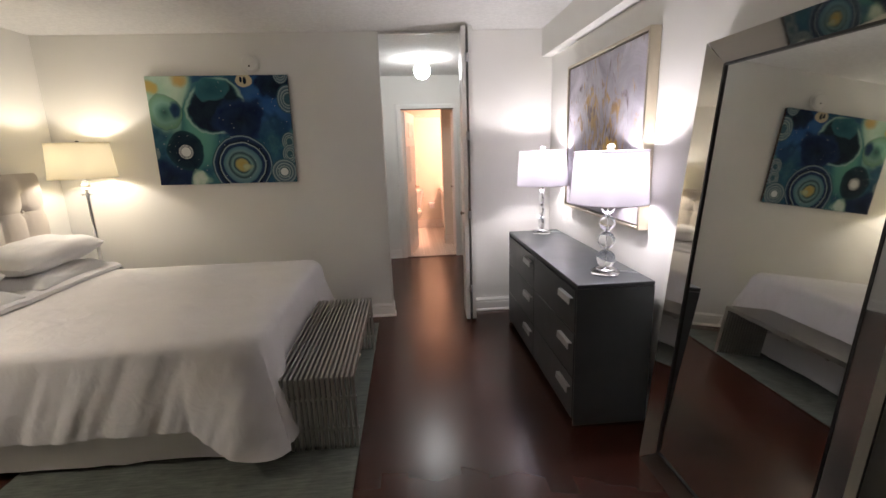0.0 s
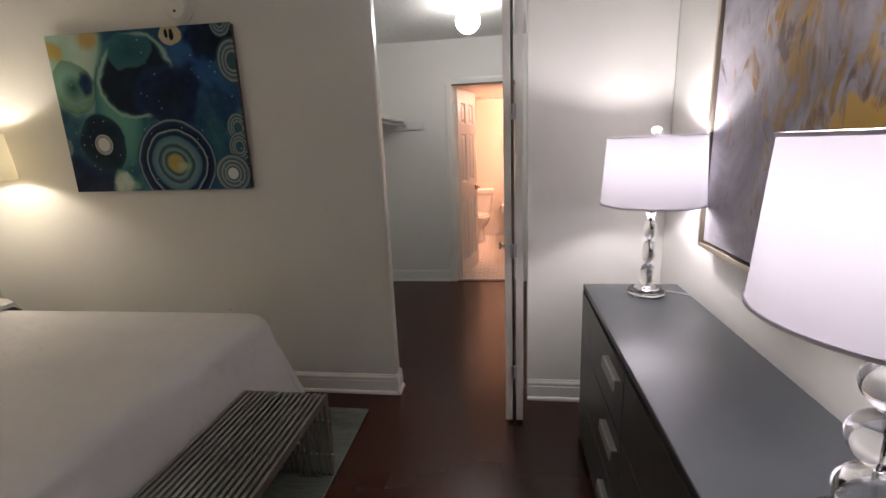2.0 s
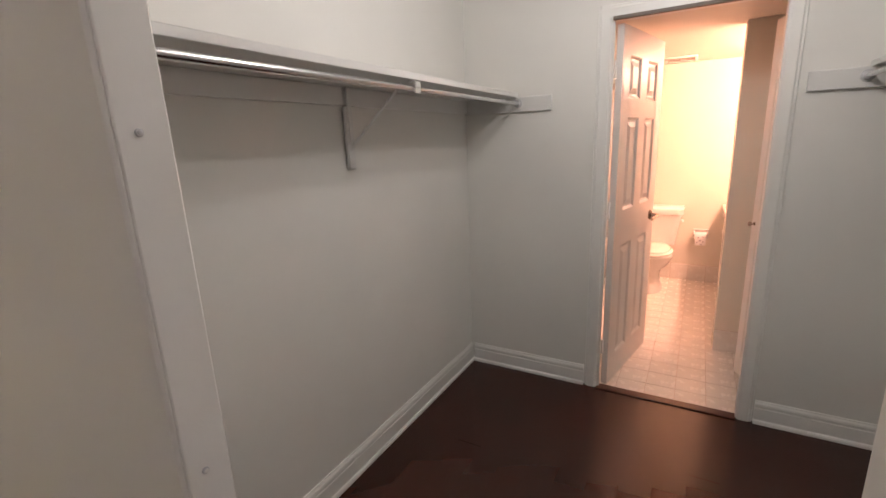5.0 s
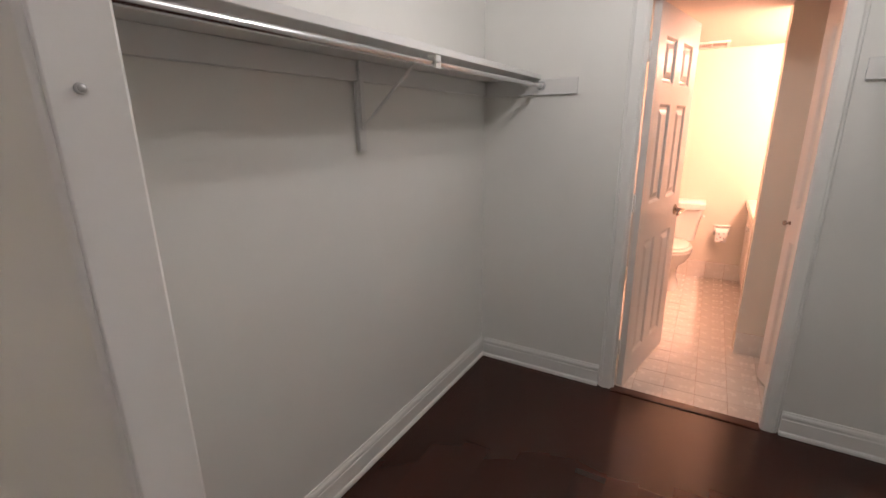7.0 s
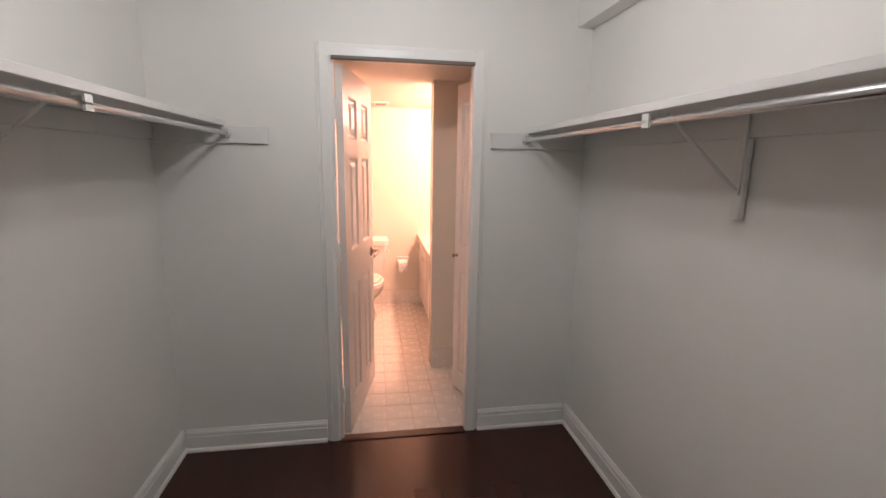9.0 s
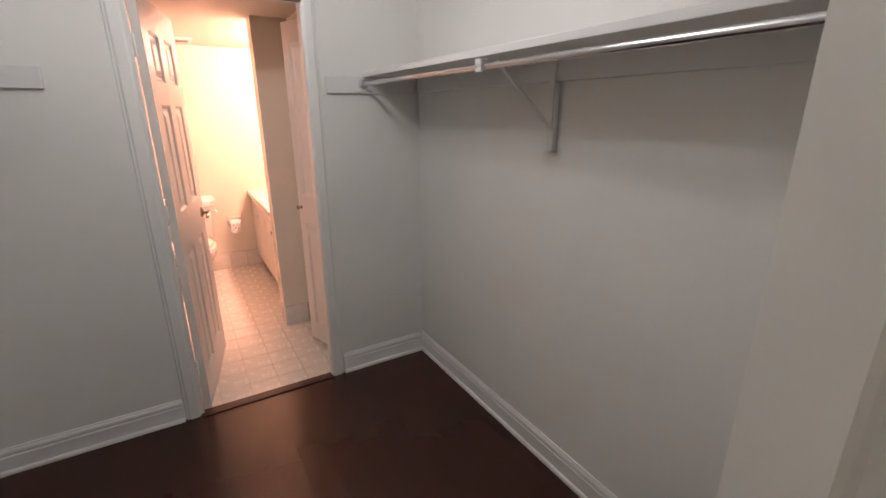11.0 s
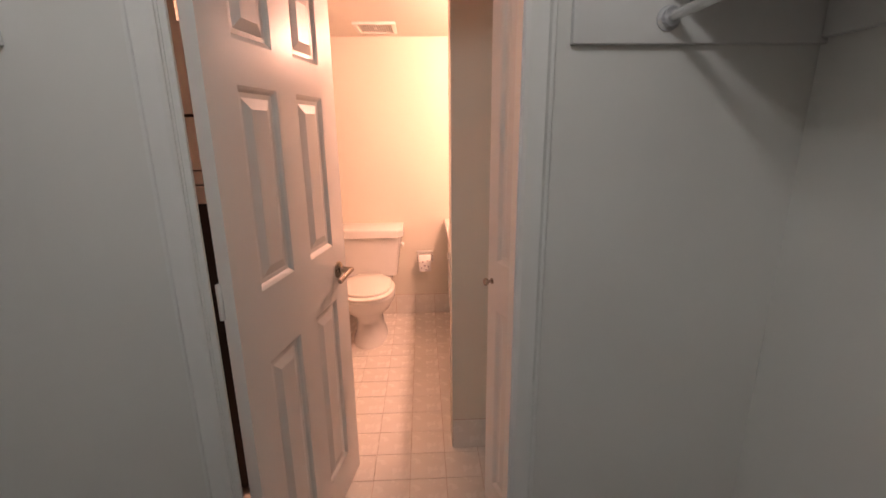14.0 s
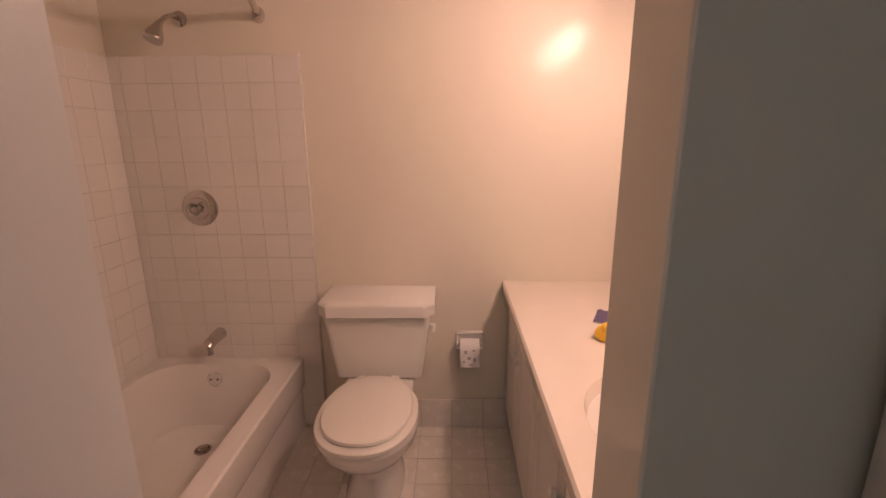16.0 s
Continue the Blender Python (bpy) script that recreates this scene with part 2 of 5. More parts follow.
def tube(bm, pts, r, seg=12):
    pts = [Vector(p) for p in pts]
    loops = []
    up = Vector((0, 0, 1))
    for i, p in enumerate(pts):
        d = (pts[min(i + 1, len(pts) - 1)] - pts[max(i - 1, 0)]).normalized()
        side = d.cross(up)
        if side.length < 0.01:
            side = d.cross(Vector((1, 0, 0)))
        side.normalize()
        u2 = side.cross(d)
        loops.append([p + r * (math.cos(2 * math.pi * k / seg) * side + math.sin(2 * math.pi * k / seg) * u2) for k in range(seg)])
    return rings(bm, loops)


def mesh_of(name, bm, mat, smooth=True):
    bmesh.ops.recalc_face_normals(bm, faces=bm.faces)
    me = bpy.data.meshes.new(name)
    bm.to_mesh(me)
    bm.free()
    me.materials.append(mat)
    if smooth:
        me.shade_smooth()
        me.set_sharp_from_angle(angle=radians(38))
    return me


def part(name, bm, mat, parent=None, label="", at=None, smooth=True):
    ob = new(name, mesh_of(name, bm, mat, smooth) if isinstance(bm, bmesh.types.BMesh) else bm)
    if parent is not None:
        ob.parent = parent
    if at is not None:
        ob.matrix_basis = at
    return tagged(ob, label)


def thing(name, m, label, category, group=""):
    ob = new(name)
    ob.matrix_basis = m
    ob.empty_display_size = 0.1
    return tagged(ob, label, category, group)


def structure(name, bm, mat, label, category="", smooth=True):
    return tagged(part(name, bm, mat, smooth=smooth), label, category or name.split("_")[0], kind="structure")


# ---- the plan ----
H, BH = 2.46, 2.095                      # ceilings: rooms and bathroom
LEFT, RIGHT, SOUTH = -2.88, 1.26, -1.3  # bedroom
N0, N1 = 3.579, 3.65                    # wall between bedroom and closet
OL, OR = -0.21, 0.568                    # opening into the closet
CL, CB, CB1 = -0.905, 5.85, 5.905        # closet left, closet back, bathroom side of that wall
DL, DR, DH = -0.075, 0.632, 2.03        # bathroom doorway
BL, BR, BF = -1.13, 1.12, 8.29          # bathroom left, right, far

structure("wall_west", boxes((LEFT - 0.12, SOUTH, 0, LEFT, N0, H)), WALL, "off-white painted bedroom wall behind the bed")
# unseen closing wall, placed near to throw lamp light back onto the bed
structure("wall_south", boxes((LEFT - 0.12, SOUTH - 0.12, 0, RIGHT + 0.12, SOUTH, H)), WALL, "unseen off-white wall set close to bounce lamp light")
structure("wall_north", boxes((LEFT - 0.12, N0, 0, OL, N1, H), (OR, N0, 0, RIGHT, N1, H), bev=0.004), WALL, "off-white painted wall with the full-height closet opening")
structure("wall_east", boxes((RIGHT, SOUTH, 0, RIGHT + 0.12, CB, H)), WALL, "off-white painted wall behind the dresser and closet")
structure("wall_closet_west", boxes((CL - 0.1, N1, 0, CL, CB, H)), WALL, "off-white closet side wall")
structure("wall_closet_north", boxes((CL - 0.1, CB, 0, DL - 0.036, CB1, H), (DL - 0.036, CB, 0, DL - 0.018, 5.868, DH + 0.018), (DL - 0.036, CB, DH + 0.018, DL - 0.018, CB1, H), (DR + 0.018, CB, 0, RIGHT + 0.12, CB1, H), (DL - 0.018, CB, DH + 0.018, DR + 0.018, CB1, H)), WALL, "off-white closet wall around the bathroom doorway")
structure("trim_soffit", boxes((1.165, SOUTH, 2.238, RIGHT, N0, H), (1.175, N1, 2.238, RIGHT, CB, H)), WALL, "boxed soffit along the top of the wall", "soffit")
structure("ceiling", boxes((LEFT - 0.12, SOUTH - 0.12, H, RIGHT + 0.12, CB1, H + 0.1)), CEIL, "white stippled ceiling")
structure("wall_bath_west", boxes((BL - 0.1, CB1, 0, BL, BF + 0.1, BH)), BATH_WALL, "cream bathroom wall beside the tub")
structure("wall_bath_north", boxes((BL, BF, 0, BR + 0.1, BF + 0.1, BH)), BATH_WALL, "cream painted bathroom wall behind the toilet")
structure("wall_bath_east", boxes((BR, CB1, 0, BR + 0.1, BF, BH)), BATH_WALL, "cream painted wall behind the vanity")
structure("wall_bath_stub", boxes((0.537, 6.672, 0, BR, 6.80, BH), bev=0.003), BATH_WALL, "short cream partition beside the vanity")
structure("wall_linen", boxes((0.76, CB1, 0, 0.84, 6.02, BH), (0.76, 6.02, 2.03, 0.84, 6.672, BH)), BATH_WALL, "cream wall around the linen closet")
structure("wall_tub_end", boxes((BL, 6.62, 0, -0.42, 6.74, BH)), BATH_WALL, "cream wall at the foot of the tub")
structure("ceiling_bath", boxes((BL - 0.1, CB1, BH, BR + 0.1, BF + 0.1, BH + 0.1)), BATH_CEIL, "cream painted bathroom ceiling", "ceiling")
structure("wall_bath_south", boxes((BL - 0.1, CB1 - 0.05, 0, CL - 0.1, CB1, BH)), BATH_WALL, "cream bathroom wall")


def baseboard(x0, y0, x1, y1, nx, ny):
    """A moulded board along a wall's foot, nx, ny pointing into the room."""
    prof = [(0.0, 0.0), (0.024, 0.0), (0.024, 0.010), (0.020, 0.018), (0.014, 0.022), (0.014, 0.084), (0.011, 0.088), (0.011, 0.096), (0.014, 0.100), (0.012, 0.110), (0.007, 0.118), (0.005, 0.125), (0.0, 0.125)]
    bm = bmesh.new()
    rings(bm, [[(x + nx * d, y + ny * d, z) for d, z in prof] for x, y in ((x0, y0), (x1, y1))])
    return structure("baseboard", bm, TRIM, "white moulded baseboard with shoe moulding", "baseboard", smooth=False)


baseboard(LEFT, N0, OL, N0, 0, -1)
baseboard(OL + 0.001, N0 - 0.02, OL + 0.001, N1 + 0.02, 1, 0)
baseboard(OR, N0, RIGHT, N0, 0, -1)
baseboard(RIGHT, SOUTH, RIGHT, N0 - 0.024, -1, 0)
baseboard(LEFT, SOUTH, LEFT, N0 - 0.024, 1, 0)
baseboard(CL, N1, CL, CB, 1, 0)
baseboard(CL + 0.024, CB, DL - 0.075, CB, 0, -1)
baseboard(DR + 0.075, CB, RIGHT - 0.024, CB, 0, -1)
baseboard(RIGHT, N1, RIGHT, CB, -1, 0)
baseboard(CL + 0.024, N1, OL, N1, 0, 1)

# the doorway's lining and casing
structure("trim_door_lining", boxes((DL - 0.017, CB - 0.004, 0, DL, 5.872, DH), (DL + 0.0005, CB - 0.002, 0, DL + 0.014, 5.857, DH - 0.001), (DR, CB - 0.004, 0, DR + 0.017, CB1 + 0.004, DH), (DL - 0.017, CB - 0.004, DH, DR + 0.017, CB1 + 0.004, DH + 0.017)), TRIM, "white painted door lining", "door frame")


def casing(y, s):
    bm = bmesh.new()
    prof = [(0.004, 0.0), (0.004, 0.012), (0.014, 0.016), (0.050, 0.018), (0.058, 0.012), (0.066, 0.011), (0.070, 0.0)]
    rings(bm, [[(DL - a, y + s * b, z) for a, b in prof] for z in (0.0, DH + 0.07)])
    rings(bm, [[(DR + a, y + s * b, z) for a, b in prof] for z in (0.0, DH + 0.07)])
    rings(bm, [[(x, y + s * b * 0.96, DH + a) for a, b in prof] for x in (DL - 0.06, DR + 0.06)])
    return structure("trim_door_casing", bm, TRIM, "white moulded door casing", "door frame", smooth=False)


casing(CB, -1)
structure("trim_head_strip", boxes((DL + 0.006, CB - 0.032, DH - 0.006, DR + 0.002, CB - 0.004, DH + 0.010), bev=0.002), STRIP, "thin dark strip above the doorway", "trim")
structure("trim_threshold", boxes((DL + 0.001, CB - 0.03, 0.001, DR - 0.001, CB + 0.03, 0.007), bev=0.003), THRESHOLD, "dark reddish wood threshold", "threshold")
structure("trim_jamb_strip", boxes((OL - 0.002, N0 + 0.006, 0.127, OL + 0.004, N1 - 0.004, H - 0.01), bev=0.002), TRIM, "white painted strip on the closet jamb", "trim")
structure("trim_bifold_track", boxes((OL + 0.005, N0 + 0.022, H - 0.022, OR - 0.002, N0 + 0.046, H - 0.001), bev=0.002), TRIM, "white bifold door track at the ceiling", "trim")


# ---- doors ----
def panel_faces(bm, x0, z0, x1, z1, y, s):
    """A raised panel on one face: sunk moulding, flat ground, bevelled field."""
    def loop(d, h):
        return [(x0 + d, y - s * h, z0 + d), (x1 - d, y - s * h, z0 + d), (x1 - d, y - s * h, z1 - d), (x0 + d, y - s * h, z1 - d)]
    rings(bm, [loop(0, 0.0), loop(0.007, 0.004), (loop(0.014, 0.010)), loop(0.026, 0.011), loop(0.050, 0.003), loop(0.053, 0.002)], cap=False)
    f = loop(0.053, 0.002)
    bm.faces.new([bm.verts.new(p) for p in f])
    bmesh.ops.remove_doubles(bm, verts=bm.verts, dist=0.0001)
    return bm


def panel_door(name, m, w, h, cols, rows, label, th=0.035, mat=None, group="", stile=None, z0=0.012):
    """A moulded door, its hinge edge on the local z axis, running along +x, faces at y = +-th/2."""
    mat = mat or DOOR_PAINT
    d = thing(name, m, label, "door", group)
    tagged(d, kind="structure") if name.startswith("door_") else None
    xs, st = [], stile or 0.11
    cw = (w - st * (cols + 1)) / cols
    bm = bmesh.new()
    t = th / 2
    cells = []
    for i in range(cols):
        x = st + i * (cw + st)
        for a, b in rows:
            cells.append((x, a, x + cw, b))
    xcut = [0.0] + [v for i in range(cols) for v in (st + i * (cw + st), st + i * (cw + st) + cw)] + [w]
    zcut = [z0] + [v for r in rows for v in r] + [h]
    for i in range(len(xcut) - 1):
        for k in range(len(zcut) - 1):
            if i % 2 == 1 and k % 2 == 1:
                continue
            for s in (-1, 1):
                vs = [bm.verts.new((x, s * t, z)) for x, z in ((xcut[i], zcut[k]), (xcut[i + 1], zcut[k]), (xcut[i + 1], zcut[k + 1]), (xcut[i], zcut[k + 1]))]
                bm.faces.new(vs)
    for (xa, za), (xb, zb) in (((0, z0), (w, z0)), ((w, z0), (w, h)), ((w, h), (0, h)), ((0, h), (0, z0))):
        bm.faces.new([bm.verts.new(p) for p in ((xa, -t, za), (xb, -t, zb), (xb, t, zb), (xa, t, za))])
    bmesh.ops.remove_doubles(bm, verts=bm.verts, dist=0.0001)
    part("body", bm, mat, d)
    for c in cells:
        bm = bmesh.new()
        panel_faces(bm, *c, t, 1), panel_faces(bm, *c, -t, -1)
        part("panel", bm, mat, d, smooth=False)
    return d


def hinge(parent, x, y, z, mat=NICKEL):
    bm = bmesh.new()
    lathe(bm, [(0.006, -0.045), (0.007, -0.043), (0.007, 0.043), (0.006, 0.045)], 10, (x, y, z))
    box(bm, x - 0.002, y, z - 0.044, x + 0.028, y + 0.003, z + 0.044)
    return part("hinge", bm, mat, parent, "painted-over hinge")


def knob(parent, x, y, z, s, r=0.016, mat=NICKEL):
    """A round knob along y."""
    bm = bmesh.new()
    prof = [(r * 0.75, 0.0), (r * 0.75, 0.003), (r * 0.4, 0.005), (r * 0.35, 0.014), (r * 0.8, 0.018), (r, 0.024), (r * 0.85, 0.030), (r * 0.3, 0.033)]
    rings(bm, [[(x + q * math.cos(2 * math.pi * i / 20), y + s * d, z + q * math.sin(2 * math.pi * i / 20)) for i in range(20)] for q, d in prof])
    return part("knob", bm, mat, parent, "small round metal knob")


ROWS6 = [(0.17, 0.85), (1.055, 1.565), (1.665, 1.88)]
ang = 78.7
bath_door = panel_door("door_bathroom", pose(-0.040, 5.885, 0, 0, 0, ang), 0.702, 2.015, 2, ROWS6, "white six-panel bathroom door standing open inwards", stile=0.115)
for hz in (0.25, 1.07, 1.80):
    hinge(bath_door, -0.004, 0.0175, hz, DOOR_PAINT)
for s in (-1, 1):
    bm = bmesh.new()
    hx, hz, y = 0.622, 0.955, s * 0.0175
    rings(bm, [[(hx + q * math.cos(2 * math.pi * i / 24), y + s * d, hz + q * math.sin(2 * math.pi * i / 24)) for i in range(24)] for q, d in [(0.032, 0), (0.032, 0.005), (0.026, 0.010), (0.014, 0.013), (0.011, 0.045), (0.010, 0.055)]])
    rose = part("handle_rose", bm, NICKEL, bath_door, "aged nickel rose")
    bm = bmesh.new()
    tube(bm, [(hx + 0.008, y + s * 0.050, hz), (hx - 0.02, y + s * 0.052, hz + 0.001), (hx - 0.06, y + s * 0.05, hz - 0.004), (hx - 0.10, y + s * 0.046, hz - 0.012)], 0.0095, 14)
    part("lever", bm, NICKEL, bath_door, "aged nickel lever handle")

ROWS_TALL = [(0.20, 0.84), (1.06, 1.72), (1.86, 2.24)]
leaf_w = 0.328
left_leaf = panel_door("door_bifold_leaf", pose(0.464, 3.335, 0, 0, 0, 86.5), leaf_w, 2.43, 1, ROWS_TALL, "white folded closet door leaf with raised panels", 0.034, stile=0.085, z0=0.018)
knob(left_leaf, 0.045, 0.017, 0.965, 1, 0.018)
right_leaf = panel_door("door_bifold_leaf", pose(0.518, 3.335, 0, 0, 0, 87.5), leaf_w, 2.43, 1, ROWS_TALL, "white folded closet door leaf beside the jamb", 0.034, stile=0.085, z0=0.018)
for hz in (0.30, 0.95, 1.60, 2.2):
    bm = bmesh.new()
    box(bm, -0.003, -0.042, hz - 0.035, 0.0, -0.010, hz + 0.035, bev=0.0008)
    tube(bm, [(-0.004, -0.026, hz - 0.035), (-0.004, -0.026, hz + 0.035)], 0.005, 8)
    part("hinge", bm, PULL, left_leaf, "small steel bifold hinge")

# linen closet doors in the bathroom, slightly folded out
ROWS_LINEN = [(0.14, 0.86), (1.03, 1.90)]
for (xa, ya), (xb, yb), end in (((0.652, 6.352), (0.757, 6.035), 0), ((0.656, 6.362), (0.757, 6.662), 1)):
    L = math.hypot(xb - xa, yb - ya)
    leaf = panel_door("door_linen_leaf", pose(xa + 0.01, ya, 0, 0, 0, math.degrees(math.atan2(yb - ya, xb - xa))), L, 2.015, 1, ROWS_LINEN, "cream bifold linen closet door, slightly open", 0.032, stile=0.06, z0=0.03)
    if not end:
        knob(leaf, 0.03, -0.016, 0.955, -1, 0.014)

# ---- closet shelves ----
def closet_shelf(x_wall, s, y0, y1):
    """A shelf with cleats, rod and bracket; s is the way from the wall into the closet."""
    depth = 0.322
    g = thing("closet_shelf", pose(x_wall, 0, 0), "white painted closet shelf with hanging rod on wall cleats", "shelf", "closet shelves")
    xa, xb = sorted((0.0, s * depth))
    part("board", boxes((xa, y0, 1.704, xb, y1, 1.724), bev=0.002), SHELF_PAINT, g)
    xa, xb = sorted((s * (depth + 0.0005), s * (depth + 0.0105)))
    part("front_lip", boxes((xa, y0, 1.702, xb, y1, 1.727), bev=0.002), SHELF_PAINT, g)
    xa, xb = sorted((0.0, s * 0.018))
    part("side_cleat", boxes((xa, y0, 1.632, xb, y1 - 0.019, 1.7035), bev=0.002), SHELF_PAINT, g)
    xa, xb = sorted((0.0, s * (0.530)))
    part("end_cleat", boxes((xa, y1 - 0.018, 1.622, xb, y1, 1.7035), bev=0.002), SHELF_PAINT, g)
    rx, rz = s * (depth + 0.018), 1.668
    ys = y0 + 0.85
    rod = part("hanging_rod", tube(bmesh.new(), [(rx, y0, rz), (rx, ys, rz)], 0.0115, 16), ROD_STEEL, g, "galvanised steel hanging rod")
    part("rod_sleeve", tube(bmesh.new(), [(rx, ys, rz), (rx, y1 - 0.02, rz)], 0.0098, 16), ROD_STEEL, rod)
    bm = bmesh.new()
    lathe(bm, [(0.024, 0), (0.024, 0.004), (0.017, 0.006), (0.017, 0.018), (0.013, 0.018)], 18)
    bmesh.ops.transform(bm, matrix=pose(rx, y1 - 0.018, rz, 90), verts=bm.verts)
    part("rod_socket", bm, PULL, g)
    yb = 4.755
    xa, xb = sorted((s * 0.004, s * 0.024))
    br = part("bracket", boxes((xa, yb - 0.020, 1.382, xb, yb + 0.020, 1.631), bev=0.004), SHELF_PAINT, g)
    xa, xb = sorted((s * 0.022, s * 0.030))
    part("bracket_spine", boxes((xa, yb - 0.012, 1.46, xb, yb + 0.012, 1.7035), bev=0.002), SHELF_PAINT, br)
    part("brace", tube(bmesh.new(), [(s * 0.03, yb, 1.475), (rx - s * 0.05, yb - 0.004, 1.692)], 0.006, 8), SHELF_PAINT, br)
    bm = bmesh.new()
    pts = [(rx - s * 0.008, 1.690), (rx + s * 0.014, 1.690), (rx + s * 0.015, 1.670), (rx + s * 0.013, 1.655)]
    for (ax, az), (bx, bz) in zip(pts, pts[1:]):
        x0, x1 = sorted((ax, bx)); z0, z1 = sorted((az, bz))
        box(bm, x0 - 0.0025, yb - 0.016, z0 - 0.0025, x1 + 0.0025, yb + 0.016, z1 + 0.0025)
    part("rod_hook", bm, PLASTIC, br, "white rod hook")
    return g


closet_shelf(CL, 1, N1 + 0.002, CB)
closet_shelf(RIGHT, -1, N1 + 0.002, CB)

g = thing("ceiling_light", pose(0.193, 4.73, H), "frosted globe ceiling light, lit", "ceiling light")
bm = bmesh.new()
lathe(bm, [(0.062, 0.0), (0.062, -0.012), (0.052, -0.02), (0.046, -0.045)], 32)
part("base", bm, PLASTIC, g)
bm = bmesh.new()
lathe(bm, [(0.044, -0.045)] + [(0.088 * math.sin(a), -0.125 + 0.088 * math.cos(a)) for a in np.linspace(0.55, math.pi - 0.02, 18)], 32)
part("globe", bm, GLOBE_GLASS, g, "glowing frosted glass globe")


# ---- bedroom ----
def fabric_cover(x0, x1, y0, y1, top):
    """A quilt over three sides of the bed, with folds."""
    cx, cy, hx, hy, rad = (x0 + x1) / 2, (y0 + y1) / 2, (x1 - x0) / 2, (y1 - y0) / 2, 0.10
    pts = []
    n = 110
    def seg(ax, ay, bx, by, k):
        for i in range(k):
            f = i / k
            pts.append((ax + (bx - ax) * f, ay + (by - ay) * f))
    def arc(px, py, a0, k=16):
        for i in range(k):
            a = a0 + (math.pi / 2) * i / k
            pts.append((px + rad * math.cos(a), py + rad * math.sin(a)))
    seg(-hx, -hy, hx - rad, -hy, n)
    arc(hx - rad, -hy + rad, -math.pi / 2)
    seg(hx, -hy + rad, hx, hy - rad, n)
    arc(hx - rad, hy - rad, 0)
    seg(hx - rad, hy, -hx, hy, n)
    seg(-hx, hy, -hx, -hy, 24)
    N = len(pts)
    nor = []
    for i in range(N):
        a, b = pts[i - 1], pts[(i + 1) % N]
        d = Vector((b[1] - a[1], -(b[0] - a[0]), 0)).normalized()
        nor.append(d)
    loops = []
    for f in (0.03, 0.2, 0.4, 0.6, 0.78, 0.9, 0.96):
        lp = []
        for px, py in pts:
            q = Vector((cx + px * f, cy + py * f, 0))
            z = top + 0.012 * noise.noise(q * 2.3) + 0.006 * noise.noise(q * 6.0) - 0.012 * max(0, f - 0.75) * 4
            lp.append((q.x, q.y, z))
        loops.append(lp)
    steps = 26
    s = 0.0
    cum = []
    for i in range(N):
        a, b = pts[i], pts[(i + 1) % N]
        cum.append(s)
        s += math.hypot(b[0] - a[0], b[1] - a[1])
    for k in range(steps + 1):
        d = k / steps
        lp = []
        for i, (px, py) in enumerate(pts):
            nr = nor[i]
            corner = max(0.0, 1 - math.hypot(px - hx, py + hy) / 0.34)
            corner2 = max(0.0, 1 - math.hypot(px - hx, py - hy) / 0.34)
            head = px < -hx + 0.001 and abs(py) < hy - 0.01
            foot = px > hx - 0.02
            c = max(corner, corner2)
            hem = 0.215 - 0.12 * c + 0.005 * math.sin(cum[i] * 7) + 0.01 * noise.noise(Vector((cum[i] * 4, 0, 3)))
            if head:
                hem = top - 0.06
            lean_f = cum[i] + 0.22 * d
            wave = (math.sin(lean_f * 23 + 2.0 * math.sin(lean_f * 4)) ** 3 * 0.6 + 0.9 * noise.noise(Vector((lean_f * 13, d * 1.2, 1))) + 0.3 * noise.noise(Vector((lean_f * 30, d * 2.0, 7)))) * (0.014 if not foot else 0.008)
            ease = 1 - (1 - min(1, d * 6)) ** 2
            out = 0.030 * ease + (0.02 if not foot else -0.02) * d + wave * d ** 0.8 + 0.17 * (c ** 0.8) * d ** 1.2
            if foot and c < 0.05:
                out = min(out, 0.05)
            drop = (top - 0.02 - hem) * (d ** 1.25 if d < 0.2 else 0.1337 + (d - 0.2) / 0.8 * 0.8663)
            lp.append((cx + px + nr.x * out, cy + py + nr.y * out, top - 0.016 - drop))
        loops.append(lp)
    bm = bmesh.new()
    rings(bm, loops, cap=False)
    bm.faces.new([bm.verts.new(p) for p in loops[0]])
    bmesh.ops.remove_doubles(bm, verts=bm.verts, dist=0.0001)
    return bm


BX0, BX1, BY0, BY1, BTOP = -2.74, -0.785, 1.68, 3.18, 0.680
bed = thing("bed", pose(0, 0, 0), "queen bed with white bedding and a tufted headboard, made", "bed")
part("box_spring", boxes((BX0, BY0 + 0.02, 0.16, BX1 - 0.02, BY1 - 0.02, 0.36), bev=0.02), SHEET, bed)
part("mattress", boxes((BX0, BY0, 0.362, BX1, BY1, BTOP - 0.035), bev=0.05), SHEET, bed, "white fitted sheet on the mattress")
part("quilt", fabric_cover(-2.42, BX1 + 0.01, BY0 - 0.02, BY1 + 0.02, BTOP), LINEN, bed, "white quilt hanging in soft folds")
for lx in (-2.62, -0.92):
    for ly in (1.76, 3.08):
        bm = bmesh.new()
        lathe(bm, [(0.02, 0.006), (0.024, 0.16)], 12, (lx, ly, 0))
        part("leg", bm, BLACK, bed)


